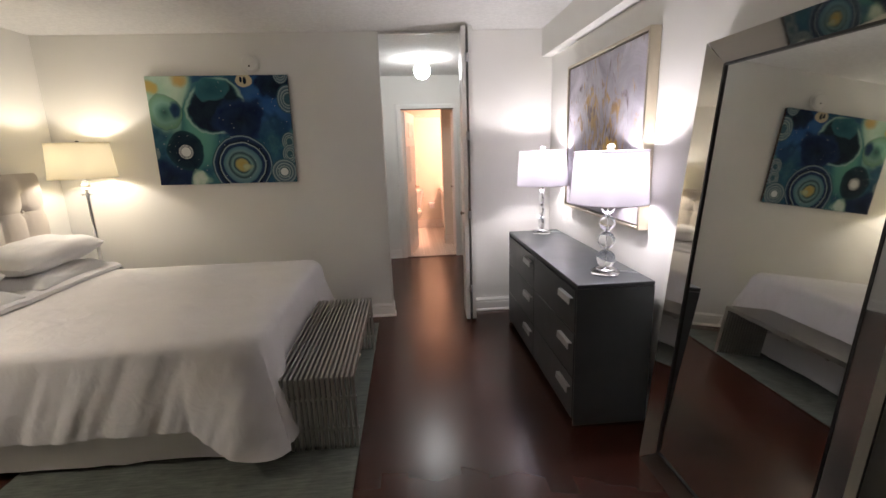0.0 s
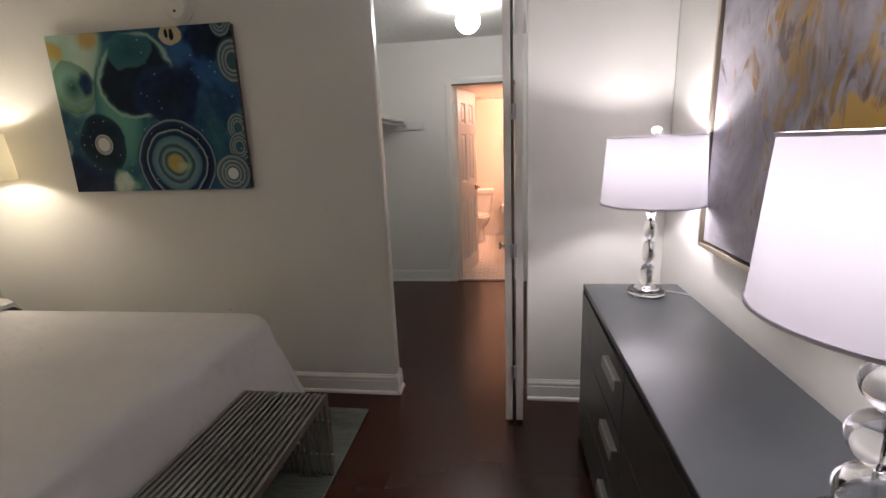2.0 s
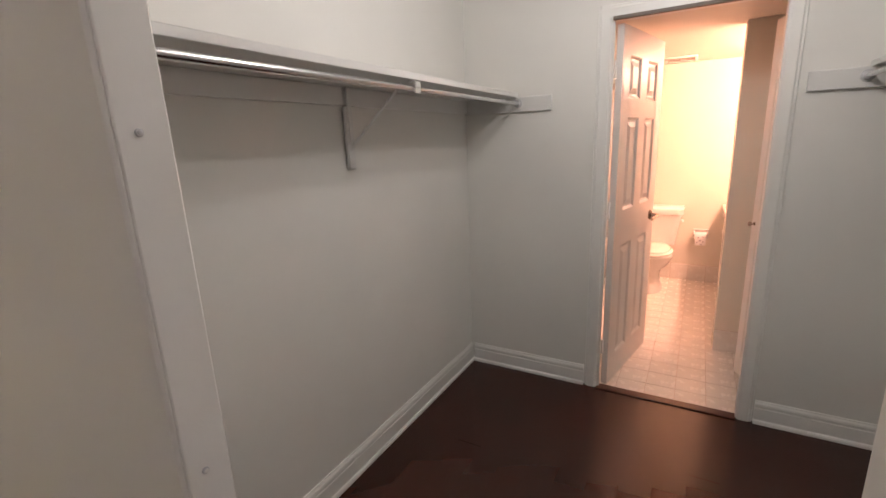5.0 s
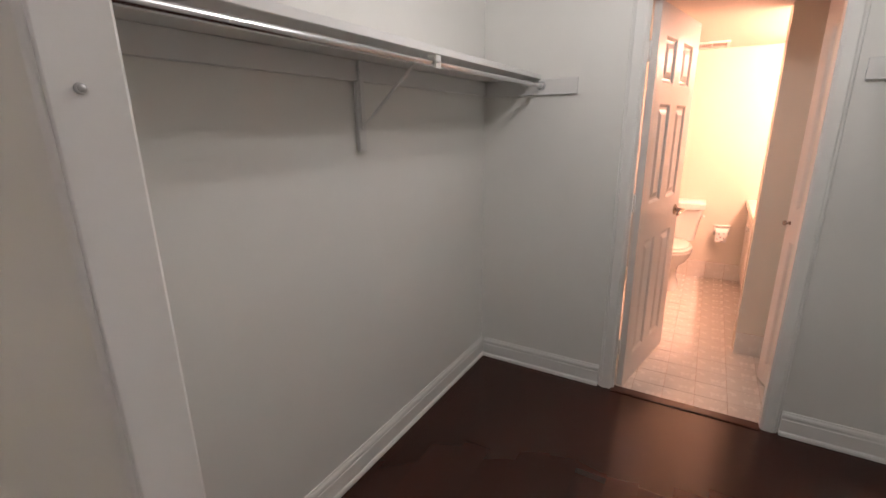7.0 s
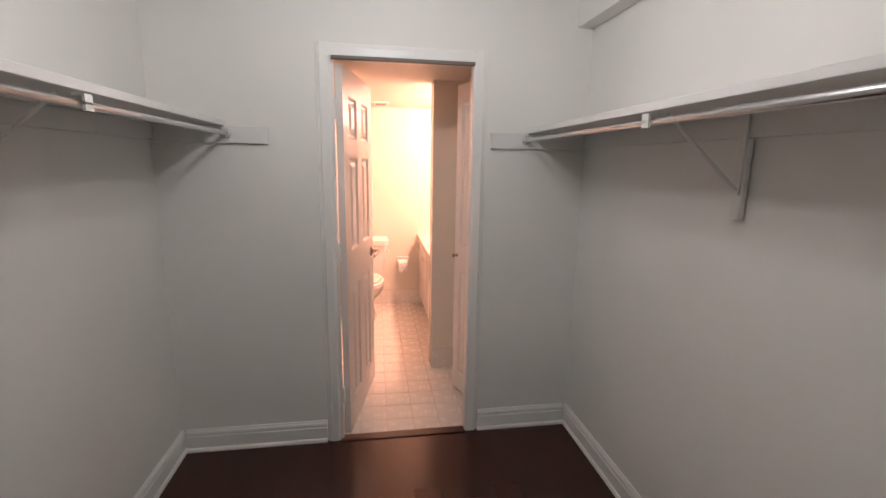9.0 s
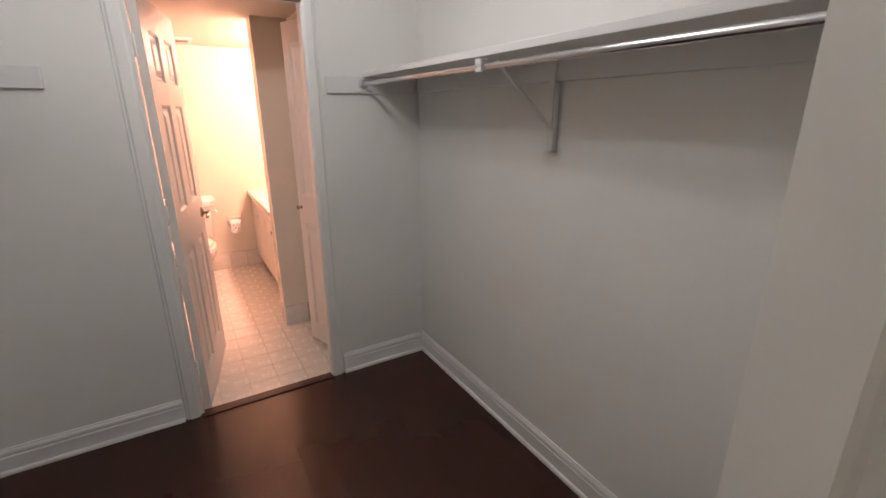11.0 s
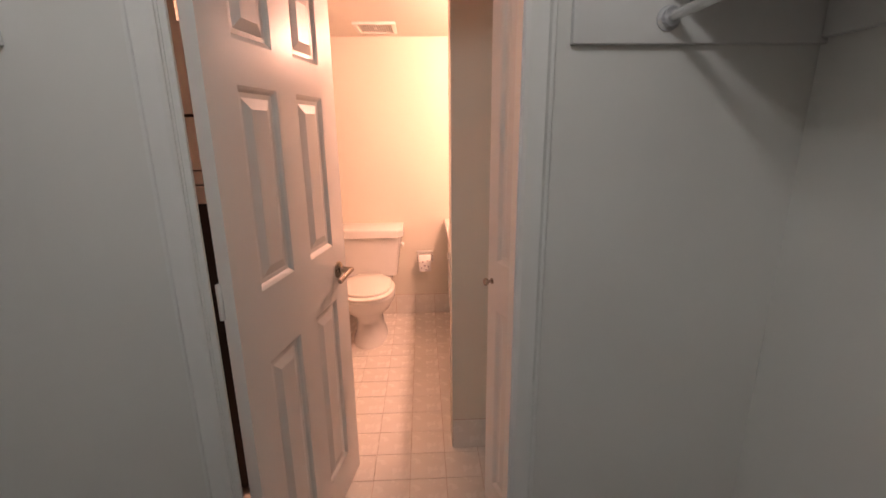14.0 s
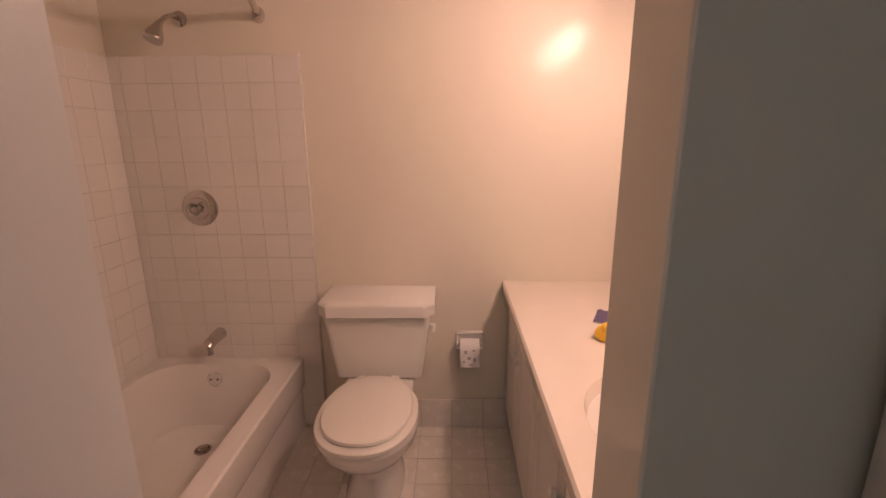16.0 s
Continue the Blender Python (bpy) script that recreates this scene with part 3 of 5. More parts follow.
def skirt():
    bm = bmesh.new()
    path = [(BX0 + 0.02, BY0 - 0.015)] + [(x, BY0 - 0.015) for x in np.linspace(BX0 + 0.1, BX1, 90)]
    path += [(BX1 + 0.015, y) for y in np.linspace(BY0, BY1, 70)] + [(x, BY1 + 0.015) for x in np.linspace(BX1, BX0 + 0.02, 60)]
    lo = []
    for z in (0.40, 0.30, 0.18, 0.08, 0.03):
        f = (0.40 - z) / 0.37
        lp = []
        for i, (x, y) in enumerate(path):
            w = 0.005 * f * math.sin(i * 0.35 + math.sin(i * 0.23) * 2) - 0.012 * f
            lp.append((x + (w if x > BX1 else 0), y + (-w if y < BY0 else w if y > BY1 else 0), z + 0.004 * f * math.sin(i * 0.21)))
        lo.append(lp)
    rings(bm, lo, closed=False, cap=False)
    return bm


part("bed_skirt", skirt(), SHEET, bed, "white pleated bed skirt")


def fold_band():
    """The turned-back top of the quilt."""
    lo = []
    prof = [(-2.50, 0.0), (-2.515, 0.014), (-2.50, 0.034), (-2.44, 0.040), (-2.36, 0.036), (-2.325, 0.022), (-2.32, 0.004)]
    for t in np.linspace(-0.14, 1.14, 60):
        y = BY0 - 0.03 + (BY1 - BY0 + 0.06) * min(1, max(0, t))
        over = max(0.0, -t, t - 1)
        y += (0.05 if t > 1 else -0.05 if t < 0 else 0) * min(1, over / 0.03)
        z = BTOP - 0.006 - max(0.0, over - 0.01) * 2.4
        lo.append([(x + 0.012 * noise.noise(Vector((y * 3, x, 0))), y, z + h * (1 if over < 0.02 else 0.55) + 0.005 * noise.noise(Vector((y * 6, x * 9, 2)))) for x, h in prof])
    bm = bmesh.new()
    rings(bm, lo, closed=False, cap=False)
    return bm


band = part("turned_back_edge", fold_band(), LINEN, bed, "white folded-back quilt edge")
sol = band.modifiers.new("thick", "SOLIDIFY")
sol.thickness = 0.012


def headboard():
    y0, y1, z0, z1, x = 1.60, 3.24, 0.25, 1.43, LEFT + 0.035
    ny, nz = 110, 74
    cw, ch = 0.205, 0.27
    grid = []
    for j in range(nz + 1):
        z = z0 + (z1 - z0) * j / nz
        row = []
        for i in range(ny + 1):
            y = y0 + (y1 - y0) * i / ny
            u, v = (y - y0) / cw, (z1 - z) / ch
            du, dv = abs(u - round(u)), abs(v - round(v))
            seam = math.exp(-(du * cw / 0.014) ** 2) * 0.55 + math.exp(-(dv * ch / 0.010) ** 2) * 0.25
            if round(v) == 0 or round(u) in (0, 8):
                seam = 0.0
            btn = math.exp(-((du * cw) ** 2 + (dv * ch) ** 2) / 0.028 ** 2) if round(v) > 0 else 0.0
            puff = (math.cos(math.pi * 2 * (u % 1 - 0.5)) * 0.5 + 0.5) ** 0.6 * 0.016 + 0.008 * (math.cos(math.pi * 2 * (v % 1 - 0.5)) * 0.5 + 0.5) ** 0.6
            edge = min(y - y0, y1 - y, z1 - z)
            d = 0.075 + puff - 0.022 * seam - 0.026 * btn - 0.04 * max(0.0, 1 - edge / 0.045) ** 2
            row.append((x + d, y, z))
        grid.append(row)
    bm = bmesh.new()
    vv = [[bm.verts.new(p) for p in r] for r in grid]
    for a, b in zip(vv, vv[1:]):
        for i in range(ny):
            bm.faces.new((a[i], a[i + 1], b[i + 1], b[i]))
    box(bm, LEFT + 0.03, y0, z0 - 0.2, LEFT + 0.075, y1, z1 - 0.004, bev=0.01)
    return bm


hb = part("headboard", headboard(), UPHOLSTERY, bed, "beige tufted linen headboard")
for zi in (1, 2, 3):
    for yi in range(1, 8):
        bm = bmesh.new()
        lathe(bm, [(0.011, -0.004), (0.011, 0.0), (0.008, 0.004), (0.002, 0.006)], 12)
        bmesh.ops.transform(bm, matrix=pose(LEFT + 0.035 + 0.064, 1.60 + 0.205 * yi, 1.43 - 0.27 * zi, 0, 90), verts=bm.verts)
        part("button", bm, UPHOLSTERY, hb)
for yl in (1.72, 3.12):
    part("headboard_leg", boxes((LEFT + 0.04, yl - 0.03, 0.0, LEFT + 0.07, yl + 0.03, 0.06)), BLACK, bed)


def pillow(m, w, d, h, label):
    """A soft pillow: w along y, d along x, h thick."""
    n = 26
    bm = bmesh.new()
    sheets = []
    for sgn in (1, -1):
        vv = []
        for j in range(n + 1):
            row = []
            for i in range(n + 1):
                u, v = 2 * i / n - 1, 2 * j / n - 1
                e = max(0.0, (1 - u ** 4) * (1 - v ** 4))
                k = 1 - 0.07 * (1 - abs(v)) * abs(u) ** 3 - 0.07 * (1 - abs(u)) * abs(v) ** 3
                z = sgn * h / 2 * e ** 0.45 * (0.9 + 0.1 * noise.noise(Vector((u * 2, v * 2, sgn))))
                row.append(bm.verts.new((v * d / 2 * k, u * w / 2 * k, z + 0.012 * noise.noise(Vector((u * 3.1, v * 3.3, 5 + h))) * e)))
            vv.append(row)
        for a, b in zip(vv, vv[1:]):
            for i in range(n):
                bm.faces.new((a[i], a[i + 1], b[i + 1], b[i]))
    bmesh.ops.remove_doubles(bm, verts=bm.verts, dist=0.0008)
    ob = part("pillow", bm, SHEET)
    ob.matrix_basis = m
    return tagged(ob, label, "pillow", "pillows on the bed")


pillow(pose(-2.58, 2.83, 0.72, 0, 0, 2), 0.70, 0.46, 0.17, "white bed pillow lying flat under another")
pillow(pose(-2.62, 2.85, 0.885, 4, 3, -4), 0.70, 0.46, 0.19, "plump white bed pillow on top of another")
pillow(pose(-2.58, 2.03, 0.72, 0, 0, -2), 0.70, 0.46, 0.17, "white bed pillow lying flat under another")
pillow(pose(-2.62, 2.01, 0.885, -3, 3, 5), 0.70, 0.46, 0.19, "plump white bed pillow on top of another")

# rug
bm = bmesh.new()
box(bm, -2.0, 1.0, 0.0015, -0.335, 3.39, 0.012, bev=0.004)
tagged(part("rug", bm, RUG), "mottled green-grey rug under the bed", "rug")

# slatted metal bench
bench = thing("bench", pose(-0.535, 2.29, 0.012), "slatted brushed steel bench at the foot of the bed", "bench")
BW, BLEN, BHT, NB = 0.405, 1.20, 0.405, 16
bm = bmesh.new()
hw, y2, tk = 0.0066, BLEN / 2, 0.034
prof = [(-y2, 0.0), (-y2, BHT - 0.006), (-y2 + 0.006, BHT), (y2 - 0.006, BHT), (y2, BHT - 0.006), (y2, 0.0), (y2 - tk, 0.0), (y2 - tk, BHT - tk - 0.004), (y2 - tk - 0.004, BHT - tk), (-y2 + tk + 0.004, BHT - tk), (-y2 + tk, BHT - tk - 0.004), (-y2 + tk, 0.0)]
a = [bm.verts.new((-hw, y, z)) for y, z in prof]
b = [bm.verts.new((hw, y, z)) for y, z in prof]
k = len(prof)
for i in range(k):
    bm.faces.new((a[i], a[(i + 1) % k], b[(i + 1) % k], b[i]))
for q in (a, b):
    for f in ((0, 1, 10, 11), (1, 2, 9, 10), (2, 3, 8, 9), (3, 4, 7, 8), (4, 5, 6, 7)):
        bm.faces.new([q[i] for i in f])
slat = mesh_of("slat", bm, STEEL, False)
for i in range(NB):
    part("slat", slat, None, bench, at=pose(-BW / 2 + BW * (i + 0.5) / NB, 0, 0))
for y, z in ((-y2 + 0.022, 0.275), (-y2 + 0.022, 0.10), (y2 - 0.022, 0.275), (y2 - 0.022, 0.10), (-0.3, BHT - 0.036), (0.0, BHT - 0.036), (0.3, BHT - 0.036)):
    part("cross_bar", boxes((-BW / 2, y - 0.007, z - 0.007, BW / 2, y + 0.007, z + 0.007), bev=0.001), STEEL, bench)

# dresser
dr = thing("dresser", pose(0.81, 1.722, 0), "dark grey lacquered six-drawer dresser", "dresser")
DD, DWD, DHT = 0.41, 1.53, 0.81
part("carcass", boxes((0.012, 0.012, 0.04, DD, DWD - 0.012, DHT - 0.024), bev=0.002), DRESSER, dr)
part("top", boxes((0.0, 0.0, DHT - 0.023, DD, DWD, DHT), bev=0.003), DRESSER, dr)
part("side_panel", boxes((0.0, 0.0, 0.008, DD, 0.011, DHT - 0.0235), bev=0.001), DRESSER, dr)
part("side_panel", boxes((0.0, DWD - 0.011, 0.008, DD, DWD, DHT - 0.0235), bev=0.001), DRESSER, dr)
part("plinth", boxes((0.05, 0.02, 0.0, DD - 0.02, DWD - 0.02, 0.039)), BLACK, dr)
zz = [0.045, 0.290, 0.545, 0.782]
for c in range(2):
    ya, yb = (0.015, DWD / 2 - 0.003) if c == 0 else (DWD / 2 + 0.003, DWD - 0.015)
    for r in range(3):
        fr = part("drawer", boxes((-0.004, ya, zz[r], 0.011, yb, zz[r + 1] - 0.006), bev=0.0015), DRESSER, dr)
        ym, zc = ya + 0.115, (0.205, 0.460, 0.712)[r]
        bm = bmesh.new()
        prof = [(-0.004, 0.018), (-0.022, 0.020), (-0.026, 0.017), (-0.029, -0.017), (-0.026, -0.020), (-0.023, -0.017), (-0.021, 0.014), (-0.004, 0.013)]
        rings(bm, [[(px, yy, zc + pz) for px, pz in prof] for yy in (ym - 0.085, ym + 0.085)])
        part("pull", bm, PULL, fr, "flat light grey metal pull", smooth=False)


def drum(bm, r0, r1, z0, z1, seg=56, th=0.002):
    rings(bm, [[(r * math.cos(2 * math.pi * i / seg), r * math.sin(2 * math.pi * i / seg), z) for i in range(seg)] for r, z in ((r0, z0), (r1, z1))], cap=False)
    return bm


def ring_band(r, z, h=0.006, w=0.003, seg=56):
    bm = bmesh.new()
    pr = [(r - w, z - h / 2), (r + w, z - h / 2), (r + w, z + h / 2), (r - w, z + h / 2)]
    n = len(pr)
    vv = [[bm.verts.new((q * math.cos(2 * math.pi * i / seg), q * math.sin(2 * math.pi * i / seg), zz_)) for q, zz_ in pr] for i in range(seg)]
    for i in range(seg):
        for k in range(n):
            bm.faces.new((vv[i][k], vv[i][(k + 1) % n], vv[(i + 1) % seg][(k + 1) % n], vv[(i + 1) % seg][k]))
    return bm


def disc_gem(r, th, turn, z):
    """A thick crystal disc standing on its rim."""
    bm = bmesh.new()
    prof = [(r * 0.55, -th / 2), (r * 0.80, -th * 0.44), (r * 0.95, -th * 0.28), (r, 0), (r * 0.95, th * 0.28), (r * 0.80, th * 0.44), (r * 0.55, th / 2)]
    lathe(bm, prof, 28)
    bmesh.ops.transform(bm, matrix=pose(0, 0, z, 90, 0, turn), verts=bm.verts)
    return bm


def table_lamp(x, y, turn, label, thick=1.45):
    g = thing("table_lamp", pose(x, y, 0.81), label, "table lamp", "lamps on the dresser")
    bm = bmesh.new()
    lathe(bm, [(0.070, 0.0005), (0.074, 0.004), (0.074, 0.018), (0.070, 0.022)], 36)
    part("base", bm, CRYSTAL, g, "clear crystal base disc")
    bm = bmesh.new()
    lathe(bm, [(0.050, 0.0225), (0.050, 0.030), (0.046, 0.034), (0.010, 0.036)], 32)
    part("collar", bm, CHROME, g)
    z = 0.037
    for r in (0.050, 0.046, 0.042, 0.036):
        part("gem", disc_gem(r, r * thick, turn, z + r), CRYSTAL, g, "clear crystal disc")
        z += 2 * r
        bm = bmesh.new()
        lathe(bm, [(0.011, 0.0), (0.014, 0.003), (0.011, 0.006)], 18, (0, 0, z))
        part("spacer", bm, CHROME, g)
        z += 0.006
    part("stem", boxes((-0.005, -0.005, z, 0.005, 0.005, 0.46)), CHROME, g)
    part("inner_rod", tube(bmesh.new(), [(0, 0, 0.037), (0, 0, z)], 0.0035, 8), CHROME, g, "thin metal rod through the discs")
    sh = part("shade", drum(bmesh.new(), 0.198, 0.182, 0.390, 0.655), WHITE_SHADE, g, "white fabric drum shade, lit")
    part("shade_rim", ring_band(0.198, 0.391), WHITE_SHADE, sh)
    part("shade_rim", ring_band(0.182, 0.654), WHITE_SHADE, sh)
    for a in (0, 120, 240):
        c, s = math.cos(radians(a)), math.sin(radians(a))
        part("spider", tube(bmesh.new(), [(0, 0, 0.648), (0.181 * c, 0.181 * s, 0.648)], 0.002, 6), CHROME, sh)
    part("harp", tube(bmesh.new(), [(0.005, 0, 0.46), (0.05, 0, 0.50), (0.055, 0, 0.58), (0.02, 0, 0.635), (0, 0, 0.648)], 0.002, 6), CHROME, g)
    part("cord", tube(bmesh.new(), [(0.06, 0.02, 0.004), (0.10, 0.03, 0.003), (0.15, 0.0, 0.003), (0.172, -0.02, 0.003)], 0.0028, 8), PULL, g, "thin pale cord")
    bm = bmesh.new()
    lathe(bm, [(0.006, 0.648), (0.006, 0.660), (0.019, 0.667), (0.022, 0.679), (0.015, 0.690), (0.004, 0.694)], 20)
    part("finial", bm, CRYSTAL, g, "crystal finial")
    return g


table_lamp(1.030, 1.895, -21, "crystal disc table lamp with white drum shade beside the mirror")
table_lamp(1.045, 3.11, 62, "crystal disc table lamp with white drum shade near the corner", 0.95)

# floor lamp
fl = thing("floor_lamp", pose(-2.5, 3.3, 0), "chrome floor lamp with a cream drum shade, lit", "floor lamp", "lamps beside the bed")
bm = bmesh.new()
lathe(bm, [(0.14, 0.0), (0.14, 0.012), (0.12, 0.022), (0.02, 0.03)], 36)
part("base", bm, CHROME, fl)
bm = bmesh.new()
lathe(bm, [(0.014, 0.03), (0.014, 1.24), (0.04, 1.245), (0.042, 1.252), (0.012, 1.258), (0.012, 1.285)], 20)
part("pole", bm, CHROME, fl)
bm = bmesh.new()
lathe(bm, [(0.012, 1.285)] + [(0.034 * math.sin(a), 1.318 - 0.034 * math.cos(a)) for a in np.linspace(0.4, 2.75, 12)] + [(0.012, 1.351), (0.012, 1.40)], 24)
part("crystal_ball", bm, CRYSTAL, fl)
sh = part("shade", drum(bmesh.new(), 0.218, 0.199, 1.380, 1.635), CREAM_SHADE, fl, "cream fabric drum shade, lit")
part("shade_rim", ring_band(0.218, 1.376), CREAM_SHADE, sh)
part("shade_rim", ring_band(0.199, 1.634), CREAM_SHADE, sh)
for a in (0, 120, 240):
    c, s = math.cos(radians(a)), math.sin(radians(a))
    part("spider", tube(bmesh.new(), [(0, 0, 1.628), (0.211 * c, 0.211 * s, 1.628)], 0.002, 6), CHROME, sh)
bm = bmesh.new()
lathe(bm, [(0.005, 1.56), (0.005, 1.63), (0.014, 1.636), (0.012, 1.650), (0.004, 1.655)], 14)
part("finial", bm, BLACK, fl)
# unseen twin, added as the body of the extra bed light
copy_thing(fl, pose(-2.5, 1.22, 0))

# canvas with agate circles
def agate_material():
    mt = Mat("agate_painting", 0.55, 0.0, 0.12)
    sep = mt.node("ShaderNodeSeparateXYZ")
    tc = mt.node("ShaderNodeTexCoord")
    mt.link(tc.outputs["Object"], sep.inputs[0])
    u, v = sep.outputs[0], sep.outputs[2]
    vec = mt.coords()
    n1, n2 = mt.noise(2.6, 6, 0.6, vec, 0.7), mt.noise(9, 5, 0.6, vec, 0.4)
    wob = mt.math("MULTIPLY", mt.math("SUBTRACT", mt.noise(4.5, 3, 0.5, vec), 0.5), 0.10)
    col = mt.ramp(n1, [(0.28, (0.004, 0.010, 0.055)), (0.42, (0.010, 0.045, 0.14)), (0.54, (0.020, 0.09, 0.15)), (0.68, (0.08, 0.22, 0.22)), (0.82, (0.40, 0.50, 0.40))])
    col = mt.mix(0.25, col, mt.ramp(n2, [(0.3, (0.004, 0.012, 0.06)), (0.7, (0.10, 0.30, 0.32))]))

    def dist(cx, cz, ex=1.0, w=1.0):
        dx = mt.math("MULTIPLY", mt.math("SUBTRACT", u, cx), ex)
        dz = mt.math("SUBTRACT", v, cz)
        d = mt.math("SQRT", mt.math("ADD", mt.math("MULTIPLY", dx, dx), mt.math("MULTIPLY", dz, dz)))
        return mt.math("ADD", d, mt.math("MULTIPLY", wob, w))

    def disc(col, cx, cz, r, stops, ex=1.0, w=1.0, soft=0.012):
        d = dist(cx, cz, ex, w)
        mask = mt.math("MULTIPLY", mt.math("SUBTRACT", r, d), 1.0 / soft, clamp=True)
        rel = mt.math("DIVIDE", d, r)
        inner = mt.mix(0.12, mt.ramp(rel, stops), mt.ramp(n2, [(0.3, (0.004, 0.012, 0.05)), (0.7, (0.10, 0.22, 0.24))]))
        return mt.mix(mask, col, inner)

    navy, ink, teal, sea, pale, gold, white, blue = (0.006, 0.016, 0.075), (0.003, 0.005, 0.022), (0.03, 0.14, 0.17), (0.15, 0.40, 0.29), (0.50, 0.63, 0.52), (0.55, 0.36, 0.08), (0.80, 0.80, 0.76), (0.02, 0.09, 0.28)
    col = disc(col, -0.50, 0.30, 0.34, [(0.0, (0.30, 0.48, 0.36)), (0.5, pale), (0.8, (0.30, 0.50, 0.40)), (1.0, (0.10, 0.25, 0.25))], 0.9, 3.5, 0.10)
    col = disc(col, -0.30, 0.40, 0.07, [(0.0, (0.55, 0.36, 0.12)), (1.0, (0.45, 0.42, 0.22))], 0.7, 3.0, 0.05)
    col = disc(col, -0.53, 0.35, 0.06, [(0.0, (0.50, 0.36, 0.10)), (1.0, (0.40, 0.44, 0.24))], 1.0, 3.0, 0.04)
    col = disc(col, -0.17, 0.02, 0.36, [(0.0, sea), (0.6, (0.12, 0.34, 0.28)), (1.0, teal)], 2.3, 2.5, 0.04)
    col = disc(col, 0.36, 0.22, 0.27, [(0.0, blue), (0.5, (0.03, 0.12, 0.30)), (1.0, (0.02, 0.06, 0.16))], 0.8, 3.0, 0.06)
    col = disc(col, 0.46, 0.36, 0.12, [(0.0, ink), (1.0, navy)], 0.8, 2.5, 0.03)
    col = disc(col, -0.03, 0.19, 0.235, [(0.0, ink), (0.80, ink), (0.86, (0.02, 0.07, 0.09)), (0.92, (0.30, 0.48, 0.42)), (1.0, pale)], 0.95, 1.6, 0.015)
    col = disc(col, 0.16, 0.08, 0.20, [(0.0, ink), (0.7, navy), (1.0, (0.02, 0.05, 0.14))], 0.85, 2.8, 0.04)
    col = disc(col, 0.40, 0.07, 0.11, [(0.0, (0.06, 0.20, 0.28)), (0.5, (0.02, 0.07, 0.16)), (1.0, navy)], 0.9, 3.0, 0.04)
    col = disc(col, -0.08, 0.33, 0.10, [(0.0, (0.02, 0.10, 0.13)), (0.8, (0.03, 0.14, 0.17)), (1.0, (0.08, 0.25, 0.26))], 0.6, 2.0, 0.02)
    col = disc(col, -0.44, 0.155, 0.142, [(0.0, (0.03, 0.09, 0.09)), (0.3, (0.10, 0.24, 0.20)), (0.6, (0.22, 0.40, 0.33)), (0.92, (0.17, 0.32, 0.20)), (0.97, (0.02, 0.04, 0.05)), (1.0, (0.02, 0.04, 0.05))], 1.0, 1.0)
    col = disc(col, -0.36, 0.18, 0.075, [(0.0, navy), (1.0, (0.02, 0.08, 0.15))], 1.4, 2.0, 0.03)
    col = disc(col, -0.45, -0.37, 0.17, [(0.0, ink), (0.7, navy), (1.0, (0.01, 0.04, 0.08))], 0.8, 2.5, 0.04)
    col = disc(col, -0.316, -0.156, 0.165, [(0.0, ink), (0.75, (0.004, 0.016, 0.035)), (1.0, (0.010, 0.05, 0.065))], 1.08, 0.7)
    col = disc(col, -0.316, -0.162, 0.058, [(0.0, white), (0.64, white), (0.70, ink), (0.78, white), (0.84, ink), (0.92, white), (1.0, white)], 1.0, 0.0, 0.004)
    col = disc(col, 0.123, -0.278, 0.25, [(0.0, gold), (0.17, (0.50, 0.40, 0.14)), (0.24, (0.03, 0.08, 0.10)), (0.30, (0.22, 0.36, 0.34)), (0.40, (0.03, 0.07, 0.09)), (0.46, (0.18, 0.30, 0.32)), (0.58, (0.10, 0.22, 0.27)), (0.63, navy), (0.70, (0.02, 0.05, 0.12)), (0.73, (0.42, 0.50, 0.50)), (0.76, ink), (0.90, (0.015, 0.03, 0.10)), (0.94, (0.30, 0.40, 0.42)), (0.97, ink), (1.0, navy)], 1.0, 0.5)
    col = disc(col, 0.15, -0.29, 0.030, [(0.0, (0.55, 0.55, 0.30)), (1.0, (0.40, 0.44, 0.26))], 0.8, 2.0, 0.02)
    for cx, cz, r, d in ((0.525, -0.10, 0.085, 0.0), (0.52, -0.20, 0.085, 0.0), (0.46, -0.345, 0.115, 1.0), (0.545, 0.24, 0.12, 0.0), (0.50, 0.44, 0.085, 0.0), (-0.565, -0.17, 0.06, 0.0)):
        mid = white if d else (0.05, 0.12, 0.15)
        col = disc(col, cx, cz, r, [(0.0, mid), (0.25, mid), (0.30, (0.05, 0.10, 0.12)), (0.42, (0.40, 0.46, 0.44)), (0.46, (0.04, 0.09, 0.12)), (0.62, (0.36, 0.42, 0.42)), (0.66, (0.03, 0.08, 0.12)), (0.84, (0.34, 0.40, 0.40)), (0.88, (0.04, 0.10, 0.13)), (1.0, (0.05, 0.12, 0.15))], 1.0 if d else 1.25, 0.2)
    col = disc(col, -0.19, -0.385, 0.075, [(0.0, white), (0.6, pale), (1.0, sea)], 0.75, 2.5, 0.03)
    col = disc(col, 0.20, 0.395, 0.052, [(0.0, (0.66, 0.55, 0.38)), (1.0, (0.66, 0.55, 0.38))], 0.8, 0.9, 0.004)
    col = disc(col, 0.185, 0.40, 0.022, [(0.0, ink), (1.0, ink)], 1.9, 1.0, 0.004)
    col = disc(col, 0.215, 0.395, 0.024, [(0.0, ink), (1.0, ink)], 2.2, 1.2, 0.004)
    vor = mt.node("ShaderNodeTexVoronoi")
    vor.inputs["Scale"].default_value = 26
    mt.link(vec, vor.inputs["Vector"])
